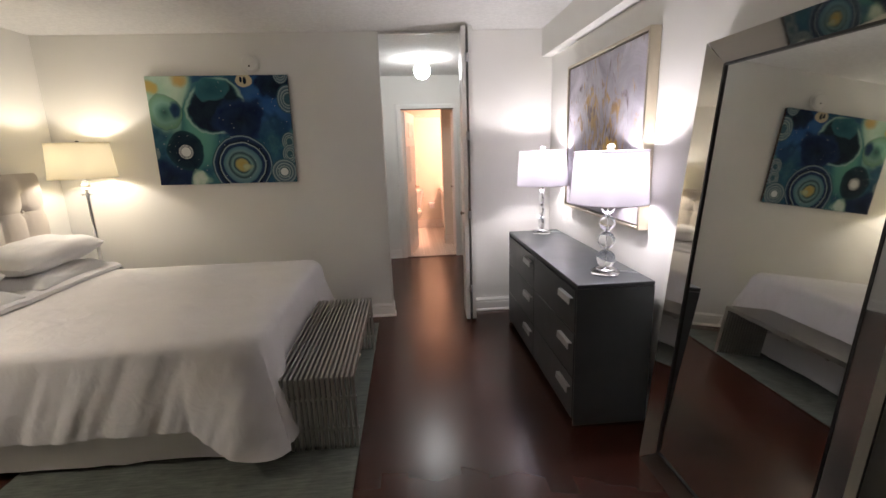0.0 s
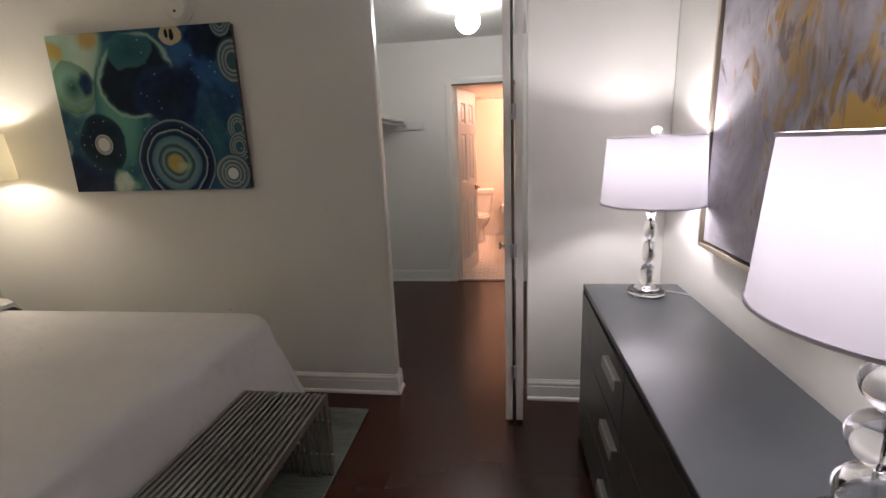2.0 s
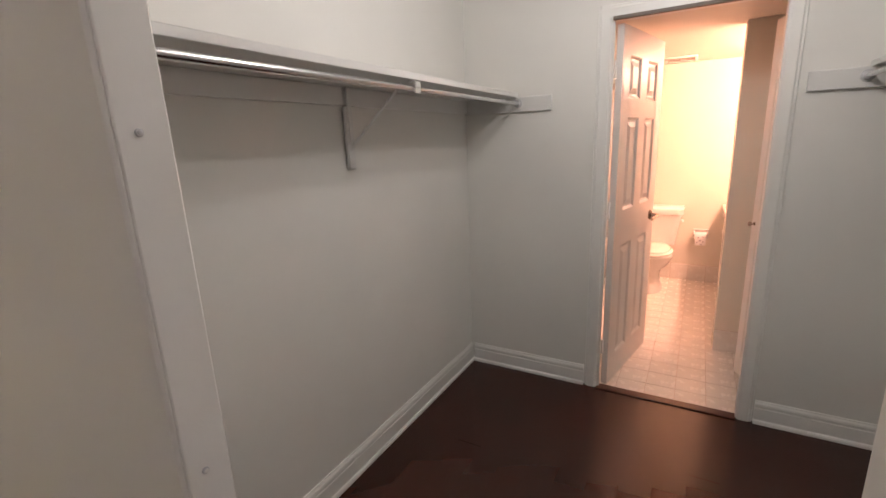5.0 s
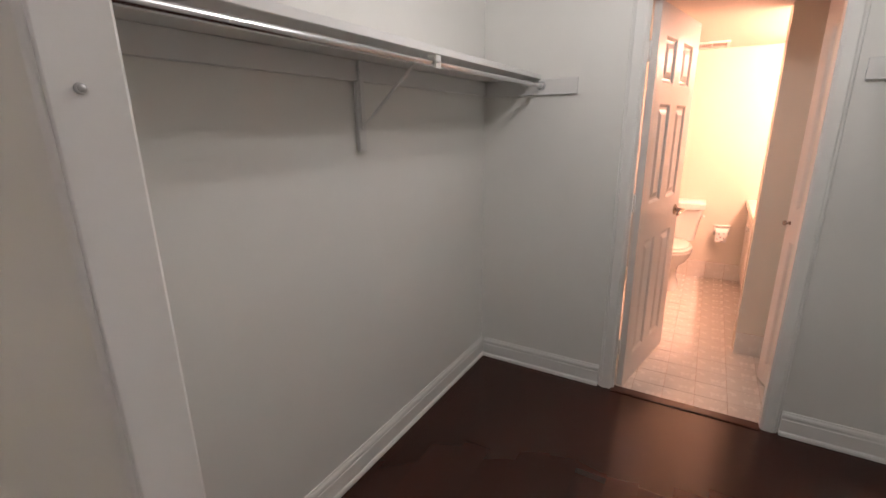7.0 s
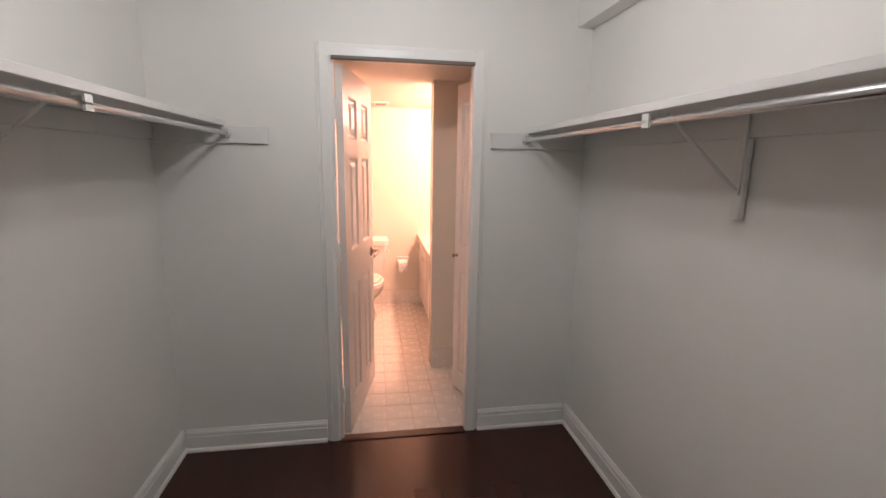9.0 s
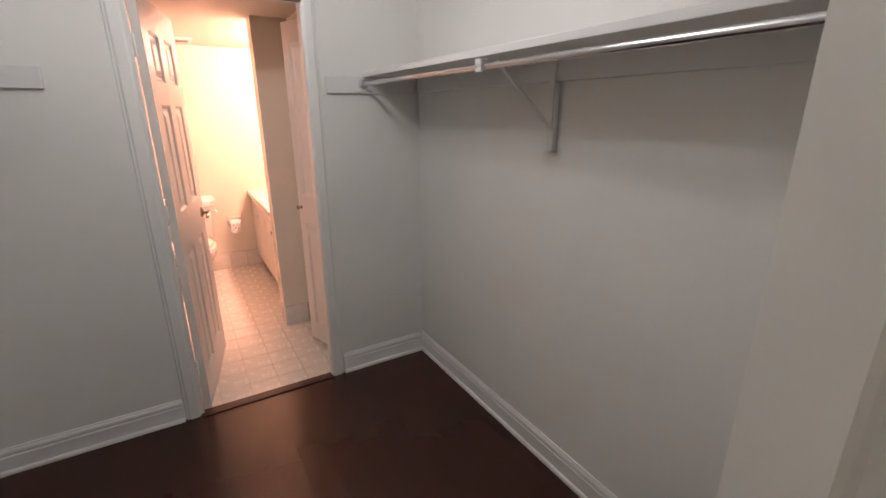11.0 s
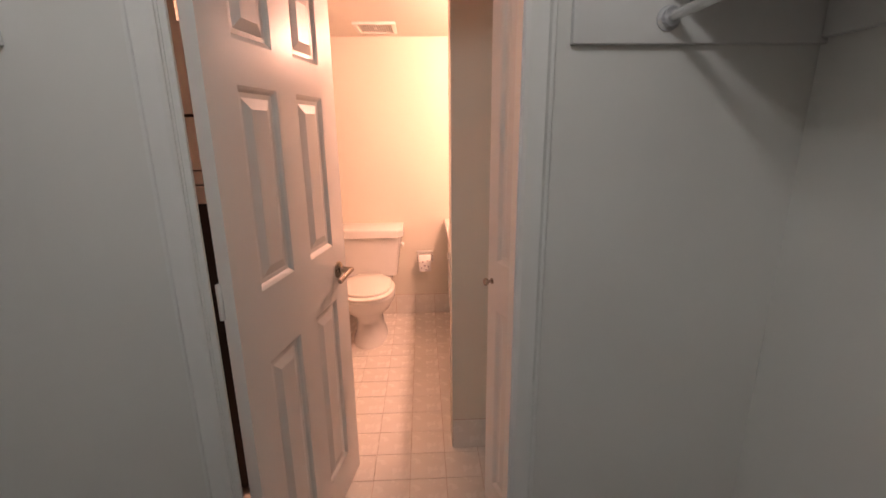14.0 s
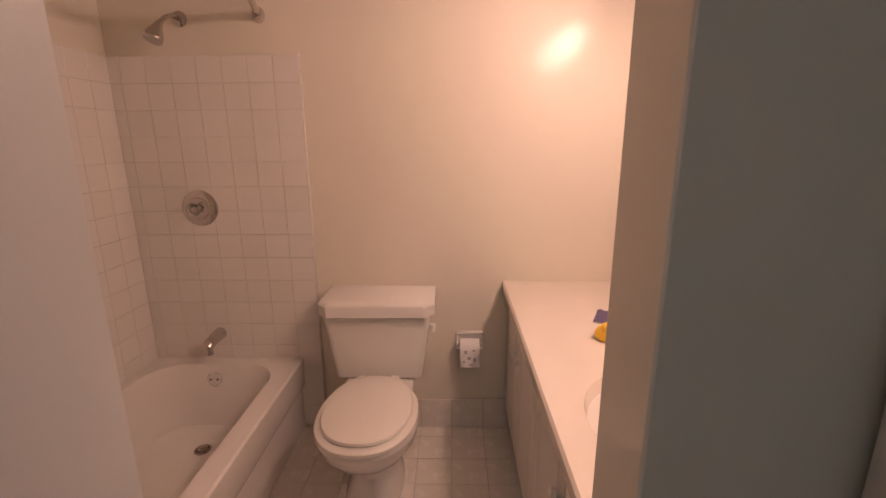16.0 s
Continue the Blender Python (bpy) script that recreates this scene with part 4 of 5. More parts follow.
    dots = mt.math("MULTIPLY", mt.math("LESS_THAN", vor.outputs["Distance"], 0.10), mt.math("GREATER_THAN", n1, 0.50))
    col = mt.mix(mt.math("MULTIPLY", dots, 0.7), col, (0.55, 0.60, 0.62))
    deep = mt.node("ShaderNodeGamma")
    deep.inputs[1].default_value = 1.05
    mt.link(col, deep.inputs[0])
    mt.colour(deep.outputs[0])
    mt.bump(n2, 0.1, 0.002)
    return mt.m


art = thing("canvas_painting", pose(-1.512, 3.561, 1.708, 0, 0.5, 0), "unframed canvas of blue and green agate circles on the wall", "painting")
part("canvas", boxes((-0.556, -0.018, -0.430, 0.556, -0.004, 0.430), bev=0.003), agate_material(), art)
for s in (-1, 1):
    part("stretcher_bar", boxes((s * 0.536 - 0.018, -0.0035, -0.426, s * 0.536 + 0.018, 0.0175, 0.426), bev=0.002), THRESHOLD, art)
    part("stretcher_bar", boxes((-0.517, -0.0035, s * 0.410 - 0.016, 0.517, 0.0175, s * 0.410 + 0.016), bev=0.002), THRESHOLD, art)


def flower_material():
    mt = Mat("grey_gold_painting", 0.5)
    vec = mt.coords()
    stretch = mt.coords((1, 2.4, 1.0))
    n1, n2, n3 = mt.noise(3.5, 6, 0.65, vec, 0.8), mt.noise(6.5, 5, 0.6, stretch, 1.2), mt.noise(5.0, 4, 0.6, mt.coords((1, 2.0, 0.9)), 0.6)
    col = mt.ramp(n1, [(0.3, (0.20, 0.19, 0.21)), (0.5, (0.34, 0.32, 0.36)), (0.7, (0.52, 0.50, 0.55))])
    sep = mt.node("ShaderNodeSeparateXYZ")
    tc = mt.node("ShaderNodeTexCoord")
    mt.link(tc.outputs["Object"], sep.inputs[0])
    dy, dz = mt.math("MULTIPLY", sep.outputs[1], 2.0), mt.math("MULTIPLY", mt.math("SUBTRACT", sep.outputs[2], 0.06), 2.1)
    rad = mt.math("SQRT", mt.math("ADD", mt.math("MULTIPLY", dy, dy), mt.math("MULTIPLY", dz, dz)))
    inside = mt.math("SUBTRACT", 1.0, rad, clamp=True)
    gmask = mt.math("MULTIPLY", mt.math("SUBTRACT", mt.math("ADD", n2, mt.math("MULTIPLY", inside, 0.20)), 0.60), 9.0, clamp=True)
    col = mt.mix(gmask, col, mt.ramp(n3, [(0.35, (0.16, 0.10, 0.07)), (0.5, (0.36, 0.22, 0.08)), (0.65, (0.50, 0.33, 0.10))]))
    bmask = mt.math("MULTIPLY", mt.math("SUBTRACT", mt.math("ADD", n3, mt.math("MULTIPLY", inside, 0.14)), 0.66), 12.0, clamp=True)
    col = mt.mix(bmask, col, (0.14, 0.10, 0.10))
    ddy, ddz = mt.math("MULTIPLY", mt.math("ADD", sep.outputs[1], 0.17), 0.8), mt.math("ADD", sep.outputs[2], 0.11)
    blot = mt.math("SUBTRACT", 0.10, mt.math("ADD", mt.math("SQRT", mt.math("ADD", mt.math("MULTIPLY", ddy, ddy), mt.math("MULTIPLY", ddz, ddz))), mt.math("MULTIPLY", mt.math("SUBTRACT", n2, 0.5), 0.2)))
    col = mt.mix(mt.math("MULTIPLY", blot, 40.0, clamp=True), col, (0.62, 0.38, 0.07))
    mt.colour(col)
    mt.bump(n2, 0.3, 0.004)
    return mt.m


fp = thing("framed_painting", pose(1.228, 2.467, 1.552), "grey abstract painting with gold strokes in a champagne frame", "painting")
part("canvas", boxes((-0.018, -0.540, -0.485, 0.020, 0.540, 0.485), bev=0.002), flower_material(), fp)
part("backing", boxes((0.021, -0.560, -0.505, 0.030, 0.560, 0.505)), BLACK, fp)
for s in (-1, 1):
    part("frame_side", boxes((-0.028, s * 0.562 - 0.009, -0.511, 0.031, s * 0.562 + 0.009, 0.511), bev=0.0015), CHAMPAGNE, fp)
    part("frame_rail", boxes((-0.028, -0.552, s * 0.502 - 0.009, 0.031, 0.552, s * 0.502 + 0.009), bev=0.0015), CHAMPAGNE, fp)

# leaning floor mirror
ML, MW = 1.885, 0.90
lean = math.degrees(math.asin((1.235 - 1.080) / ML))
mir = thing("floor_mirror", Matrix.Translation((1.080, 1.455, 0.0)) @ pose(0, 0, 0, 0, lean, 0), "tall floor mirror with a mirrored frame leaning on the wall", "mirror")
part("glass", boxes((-0.004, -MW + 0.095, 0.095, 0.002, -0.095, ML - 0.095)), MIRROR, mir, "silvered mirror glass")
part("backing", boxes((0.003, -MW + 0.006, 0.006, 0.018, -0.006, ML - 0.006)), BLACK, mir)


def bevel_strip(y0, z0, y1, z1, horiz):
    """A mitred bevelled strip: outer edge low, inner edge proud."""
    bm = bmesh.new()
    w = 0.088
    if horiz:
        s = 1 if z0 < ML / 2 else -1
        loops = [[(0.002, y0, z0), (-0.036, y0, z0), (-0.010, y0 - w * 0.9 if y0 > y1 else y0 + w * 0.9, z0 + s * w), (0.002, y0 - w * 0.9 if y0 > y1 else y0 + w * 0.9, z0 + s * w)],
                 [(0.002, y1, z0), (-0.036, y1, z0), (-0.010, y1 + w * 0.9, z0 + s * w), (0.002, y1 + w * 0.9, z0 + s * w)]]
    else:
        s = -1 if y0 > -MW / 2 else 1
        loops = [[(0.002, y0, z0), (-0.036, y0, z0), (-0.010, y0 + s * w, z0 + w), (0.002, y0 + s * w, z0 + w)],
                 [(0.002, y0, z1), (-0.036, y0, z1), (-0.010, y0 + s * w, z1 - w), (0.002, y0 + s * w, z1 - w)]]
    rings(bm, loops)
    return bm


part("frame_bevel", bevel_strip(0, 0, 0, ML, False), BEVEL, mir, "bevelled mirrored frame strip", smooth=False)
part("frame_bevel", bevel_strip(-MW, 0, -MW, ML, False), BEVEL, mir, smooth=False)
part("frame_bevel", bevel_strip(-0.008, 0, -MW + 0.008, 0, True), BEVEL, mir, smooth=False)
part("frame_bevel", bevel_strip(-0.008, ML, -MW + 0.008, ML, True), BEVEL, mir, smooth=False)
for y in (-0.092, -MW + 0.092):
    part("inner_edge", boxes((-0.0115, y - 0.0045, 0.09, 0.0, y + 0.0045, ML - 0.09)), BLACK, mir, "thin black inner edge")
for z in (0.092, ML - 0.092):
    part("inner_edge", boxes((-0.0115, -MW + 0.097, z - 0.0045, 0.0, -0.097, z + 0.0045)), BLACK, mir)

# small wall things
for bz in (1.505, 1.05):
    g = thing("door_bumper", pose(OL + 0.004, N0 + 0.030, bz, 0, 90), "small grey door bumper on the closet jamb", "door bumper", "bumpers on the jamb")
    bm = bmesh.new()
    lathe(bm, [(0.0050, 0.0), (0.0050, 0.0015), (0.0042, 0.003)], 14)
    part("ring", bm, PULL, g)
    bm = bmesh.new()
    lathe(bm, [(0.0032, 0.0028), (0.0032, 0.004), (0.0015, 0.005)], 12)
    part("pad", bm, PLASTIC if bz < 1.2 else PULL, g)
g = thing("smoke_alarm", pose(-1.24, N0, 2.225, 90), "round white smoke alarm on the wall", "smoke alarm")
bm = bmesh.new()
lathe(bm, [(0.075, 0.0), (0.078, 0.006), (0.078, 0.014), (0.070, 0.018)], 36)
part("base", bm, PLASTIC, g)
bm = bmesh.new()
lathe(bm, [(0.066, 0.018), (0.064, 0.032), (0.054, 0.044), (0.030, 0.048), (0.003, 0.048)], 36)
part("cover", bm, PLASTIC, g)
bm = bmesh.new()
lathe(bm, [(0.007, 0.046), (0.007, 0.050), (0.002, 0.051)], 12, (0.0, -0.022, 0))
part("test_button", bm, BLACK, g)


def outlet(x, y, z):
    g = thing("wall_outlet", pose(x, y, z), "white duplex wall outlet", "outlet")
    part("plate", boxes((-0.036, -0.006, -0.058, 0.036, 0.0, 0.058), bev=0.003), PLASTIC, g)
    for s in (-1, 1):
        soc = part("socket", boxes((-0.017, -0.0085, s * 0.021 - 0.015, 0.017, -0.006, s * 0.021 + 0.015), bev=0.004), PLASTIC, g)
        for dx in (-0.007, 0.007):
            part("slot", boxes((dx - 0.0012, -0.0095, s * 0.021 - 0.004, dx + 0.0012, -0.0083, s * 0.021 + 0.006)), BLACK, soc)
    return g


og = outlet(-1.23, N0, 0.515)
part("plug", boxes((-0.018, -0.040, -0.045, 0.018, -0.0096, -0.010), bev=0.006), PLASTIC, og, "white plug")
part("cord", tube(bmesh.new(), [(0, -0.03, -0.045), (0.002, -0.03, -0.12), (-0.02, -0.028, -0.25), (-0.05, -0.03, -0.36), (-0.09, -0.05, -0.495)], 0.0035, 8), PLASTIC, og, "thin white cord")

# ---- bathroom ----
# tub
TX0, TX1, TY0, TY1, TZ = BL + 0.003, -0.392, 6.743, BF - 0.003, 0.390
tub = thing("bathtub", pose(0, 0, 0), "white enamelled bathtub with a stepped apron", "bathtub")
bm = bmesh.new()


def rr(x0, x1, y0, y1, r, z, k=8):
    out = []
    for px, py, a0 in ((x1 - r, y0 + r, -90), (x1 - r, y1 - r, 0), (x0 + r, y1 - r, 90), (x0 + r, y0 + r, 180)):
        for i in range(k + 1):
            a = radians(a0 + 90 * i / k)
            out.append((px + r * math.cos(a), py + r * math.sin(a), z))
    return out


rings(bm, [rr(TX0, TX1, TY0, TY1, 0.012, TZ - 0.03), rr(TX0, TX1, TY0, TY1, 0.014, TZ - 0.008), rr(TX0 + 0.006, TX1 - 0.008, TY0 + 0.006, TY1 - 0.006, 0.016, TZ),
           rr(TX0 + 0.055, TX1 - 0.085, TY0 + 0.09, TY1 - 0.075, 0.16, TZ), rr(TX0 + 0.062, TX1 - 0.094, TY0 + 0.10, TY1 - 0.085, 0.16, TZ - 0.014),
           rr(TX0 + 0.085, TX1 - 0.115, TY0 + 0.17, TY1 - 0.11, 0.16, TZ - 0.17), rr(TX0 + 0.11, TX1 - 0.14, TY0 + 0.24, TY1 - 0.14, 0.15, TZ - 0.29), rr(TX0 + 0.17, TX1 - 0.20, TY0 + 0.32, TY1 - 0.20, 0.12, TZ - 0.315)], cap=False)
low = [bm.verts.new(p) for p in rr(TX0 + 0.17, TX1 - 0.20, TY0 + 0.32, TY1 - 0.20, 0.12, TZ - 0.315)]
bm.faces.new(low)
bmesh.ops.remove_doubles(bm, verts=bm.verts, dist=0.0001)
part("basin", bm, TUB, tub)
bm = bmesh.new()
prof = [(TX1 - 0.001, TZ - 0.03), (TX1 - 0.004, 0.25), (TX1 - 0.010, 0.235), (TX1 - 0.022, 0.225), (TX1 - 0.026, 0.05), (TX1 - 0.020, 0.002), (TX1 - 0.06, 0.002), (TX1 - 0.06, TZ - 0.03)]
rings(bm, [[(x, y, z) for x, z in prof] for y in (TY0, TY1)])
part("apron", bm, TUB, tub)
dz = TZ - 0.314
bm = bmesh.new()
lathe(bm, [(0.036, 0), (0.036, 0.003), (0.028, 0.006), (0.024, 0.002), (0.022, 0.010), (0.014, 0.013), (0.002, 0.013)], 24, (-0.785, 8.0, dz))
part("drain", bm, NICKEL, tub, "metal pop-up drain")
bm = bmesh.new()
lathe(bm, [(0.038, 0), (0.038, 0.004), (0.032, 0.009), (0.002, 0.010)], 28)
bmesh.ops.transform(bm, matrix=pose(-0.80, BF - 0.092, 0.318, 80), verts=bm.verts)
of = part("overflow_plate", bm, CHROME, tub, "chrome overflow plate")
for s in (-1, 1):
    bm = bmesh.new()
    lathe(bm, [(0.004, 0.010), (0.004, 0.0125), (0.001, 0.013)], 10, (s * 0.017, 0, 0))
    bmesh.ops.transform(bm, matrix=pose(-0.80, BF - 0.092, 0.318, 80), verts=bm.verts)
    part("screw", bm, BRONZE, of)

g = thing("tub_spout", pose(-0.79, BF - 0.009, 0.520), "chrome bathtub spout on the tiled wall", "faucet")
bm = bmesh.new()
loops = []
for d, r, drop in ((0.0, 0.030, 0), (0.02, 0.029, 0), (0.07, 0.027, 0.002), (0.11, 0.026, 0.008), (0.135, 0.022, 0.018), (0.145, 0.012, 0.026)):
    loops.append([(r * math.cos(2 * math.pi * i / 20), -d, -drop + r * math.sin(2 * math.pi * i / 20)) for i in range(20)])
rings(bm, loops)
part("body", bm, BATH_CHROME, g)
bm = bmesh.new()
lathe(bm, [(0.018, -0.055), (0.018, -0.02)], 18, (0, -0.118, 0))
part("outlet", bm, BATH_CHROME, g)

g = thing("shower_valve", pose(-0.806, BF - 0.009, 1.137, 90), "round chrome shower valve with knob", "valve")
bm = bmesh.new()
lathe(bm, [(0.082, 0), (0.082, 0.004), (0.074, 0.010), (0.050, 0.012), (0.048, 0.018), (0.030, 0.020)], 40)
part("escutcheon", bm, BATH_CHROME, g)
bm = bmesh.new()
lathe(bm, [(0.020, 0.018), (0.020, 0.045), (0.030, 0.050), (0.032, 0.065), (0.024, 0.072), (0.002, 0.073)], 8)
part("knob", bm, CRYSTAL, g, "clear acrylic knob")
bm = bmesh.new()
lathe(bm, [(0.014, 0.018), (0.012, 0.048), (0.004, 0.05)], 16)
part("stem", bm, BATH_CHROME, g)

g = thing("shower_fixture", pose(-0.79, BF, 1.928), "chrome shower head on a short arm", "shower head")
bm = bmesh.new()
rings(bm, [[(q * math.cos(2 * math.pi * i / 24), -d, q * math.sin(2 * math.pi * i / 24)) for i in range(24)] for q, d in ((0.032, 0), (0.031, 0.006), (0.018, 0.012))])
part("flange", bm, BATH_CHROME, g)
part("arm", tube(bmesh.new(), [(0, -0.005, 0), (0, -0.05, 0.004), (-0.008, -0.085, -0.012), (-0.016, -0.115, -0.04)], 0.0095, 12), BATH_CHROME, g)
bm = bmesh.new()
lathe(bm, [(0.012, 0.0), (0.016, -0.012), (0.018, -0.022), (0.033, -0.055), (0.037, -0.075), (0.035, -0.082), (0.004, -0.084)], 24)
bmesh.ops.transform(bm, matrix=pose(-0.016, -0.115, -0.038, -28, 12), verts=bm.verts)
part("head", bm, BATH_CHROME, g)

g = thing("curtain_rod", pose(0, 0, 0), "curved chrome shower curtain rod", "curtain rod")
pts = [(-0.455 + 0.15 * math.sin(math.pi * f), 6.742 + (BF - 0.004 - 6.742) * f, 1.94) for f in np.linspace(0, 1, 24)]
part("rod", tube(bmesh.new(), pts, 0.0125, 14), BATH_CHROME, g)
for y, s in ((6.742, 1), (BF, -1)):
    bm = bmesh.new()
    rings(bm, [[(-0.455 + q * math.cos(2 * math.pi * i / 20), y + s * d, 1.94 + q * 1.25 * math.sin(2 * math.pi * i / 20)) for i in range(20)] for q, d in ((0.026, 0.0), (0.026, 0.008), (0.018, 0.022), (0.014, 0.034))])
    part("flange", bm, BATH_CHROME, g)

# toilet
tl = thing("toilet", pose(0.018, -0.015, 0), "white two-piece toilet with the lid closed", "toilet")


def egg(cx, cy, w, front, back, z, n=40):
    out = []
    for i in range(n):
        a = 2 * math.pi * i / n
        s, c = math.sin(a), math.cos(a)
        L = front if s < 0 else back
        p = 2.25
        out.append((cx + w * math.copysign(abs(c) ** (2 / p), c), cy + L * math.copysign(abs(s) ** (2 / p), s), z))
    return out


YC = 7.83
bm = bmesh.new()
rings(bm, [egg(0, YC + 0.10, 0.120, 0.245, 0.20, 0.001), egg(0, YC + 0.10, 0.118, 0.24, 0.20, 0.02), egg(0, YC + 0.10, 0.098, 0.19, 0.19, 0.07), egg(0, YC + 0.09, 0.092, 0.16, 0.19, 0.15), egg(0, YC + 0.07, 0.108, 0.17, 0.20, 0.21), egg(0, YC + 0.04, 0.158, 0.225, 0.22, 0.27), egg(0, YC + 0.02, 0.190, 0.252, 0.235, 0.33), egg(0, YC + 0.01, 0.198, 0.260, 0.24, 0.375), egg(0, YC + 0.01, 0.192, 0.254, 0.24, 0.388)])
part("bowl", bm, CERAMIC, tl)
bm = bmesh.new()
rings(bm, [egg(0, YC, 0.190, 0.250, 0.225, 0.389), egg(0, YC, 0.196, 0.256, 0.23, 0.395), egg(0, YC, 0.194, 0.254, 0.23, 0.406), egg(0, YC, 0.184, 0.244, 0.222, 0.411)])
seat = part("seat", bm, SEAT_PLASTIC, tl)
bm = bmesh.new()
rings(bm, [egg(0, YC + 0.004, 0.170, 0.226, 0.22, 0.4125), egg(0, YC + 0.004, 0.174, 0.230, 0.225, 0.418), egg(0, YC + 0.004, 0.170, 0.226, 0.225, 0.428), egg(0, YC + 0.006, 0.150, 0.204, 0.21, 0.434), egg(0, YC + 0.006, 0.08, 0.11, 0.12, 0.437)])
part("lid", bm, SEAT_PLASTIC, tl)
for s in (-1, 1):
    part("seat_hinge", boxes((s * 0.075 - 0.022, YC + 0.212, 0.389, s * 0.075 + 0.022, YC + 0.245, 0.425), bev=0.008), SEAT_PLASTIC, tl)
part("shelf", boxes((-0.155, YC + 0.20, 0.34, 0.155, BF - 0.03, 0.390), bev=0.02), CERAMIC, tl)
bm = bmesh.new()


def tank_loop(wt, y0, y1, z, r=0.035):
    return rr(-wt, wt, y0, y1, r, z, 6)


rings(bm, [tank_loop(0.180, 8.100, 8.285, 0.392), tank_loop(0.195, 8.090, 8.290, 0.40), tank_loop(0.236, 8.075, 8.300, 0.695)])
part("tank", bm, CERAMIC, tl)
bm = bmesh.new()


def lid_loop(w, y0, y1, z, c=0.045):
    return [(-w, y1, z), (-w, y0 + c, z), (-w + c, y0, z), (w - c, y0, z), (w, y0 + c, z), (w, y1, z)]


rings(bm, [lid_loop(0.244, 8.058, 8.299, 0.6955), lid_loop(0.252, 8.050, 8.300, 0.702), lid_loop(0.254, 8.048, 8.300, 0.748), lid_loop(0.248, 8.054, 8.298, 0.760), lid_loop(0.238, 8.064, 8.295, 0.765)])
bmesh.ops.recalc_face_normals(bm, faces=bm.faces)
part("tank_lid", bm, CERAMIC, tl)
bm = bmesh.new()
box(bm, 0.228, 8.10, 0.635, 0.252, 8.118, 0.653, bev=0.003)
box(bm, 0.243, 8.04, 0.635, 0.256, 8.118, 0.649, bev=0.003)
part("flush_lever", bm, PLASTIC, tl)
part("supply_hose", tube(bmesh.new(), [(-0.16, 8.20, 0.39), (-0.175, 8.20, 0.30), (-0.19, 8.23, 0.2), (-0.19, 8.285, 0.17)], 0.006, 8), BRONZE, tl, "dark supply hose")

# paper holder
g = thing("paper_holder", pose(0.428, BF, 0.485), "ceramic toilet paper holder with a printed roll", "paper holder")
bm = bmesh.new()
box(bm, -0.066, -0.014, 0.030, 0.066, 0.0, 0.050, bev=0.005)
box(bm, -0.066, -0.014, -0.050, 0.066, 0.0, -0.036, bev=0.005)
box(bm, -0.066, -0.014, -0.0355, -0.050, 0.0, 0.0295, bev=0.005)
box(bm, 0.050, -0.014, -0.0355, 0.066, 0.0, 0.0295, bev=0.005)
part("frame", bm, CERAMIC, g)
part("recess_back", boxes((-0.05, -0.003, -0.036, 0.05, -0.0005, 0.03)), CERAMIC, g)
for s in (-1, 1):
    part("arm", boxes((s * 0.056 - 0.006, -0.060, -0.016, s * 0.056 + 0.006, -0.013, 0.012), bev=0.005), CERAMIC, g)
bm = bmesh.new()
lathe(bm, [(0.006, -0.050), (0.006, 0.050)], 12)
bmesh.ops.transform(bm, matrix=pose(0, -0.048, -0.004, 0, 90), verts=bm.verts)
part("roller", bm, CHROME, g)
bm = bmesh.new()
lathe(bm, [(0.018, -0.046), (0.046, -0.046), (0.046, 0.046), (0.018, 0.046)], 36)
box(bm, 0.0, -0.0475, -0.046, 0.075, -0.0455, 0.046)
bmesh.ops.transform(bm, matrix=pose(0, -0.048, -0.022, 0, 90), verts=bm.verts)
roll = part("paper_roll", bm, PAPER, g, "white paper roll with grey print")
for i, (dx, dzz, w, h) in enumerate(((-0.020, -0.020, 0.012, 0.016), (0.018, -0.012, 0.014, 0.008), (-0.004, -0.050, 0.016, 0.014), (0.022, -0.058, 0.010, 0.018), (-0.028, -0.068, 0.010, 0.010), (0.006, -0.084, 0.018, 0.008))):
    part("print_mark", boxes((dx - w / 2, -0.0965, dzz - h / 2, dx + w / 2, -0.0957, dzz + h / 2)), PRINT, roll)

# vanity
VX, VY0, VY1 = 0.630, 6.802, BF - 0.002
vn = thing("vanity_cabinet", pose(0, 0, 0), "cream painted bathroom vanity cabinet", "cabinet")
part("body", boxes((VX, VY0, 0.10, BR - 0.002, VY1, 0.745)), CABINET, vn)
part("toe_kick", boxes((VX + 0.06, VY0, 0.0, BR - 0.002, VY1, 0.099)), CABINET, vn)
nd = 4
wd = (VY1 - VY0) / nd
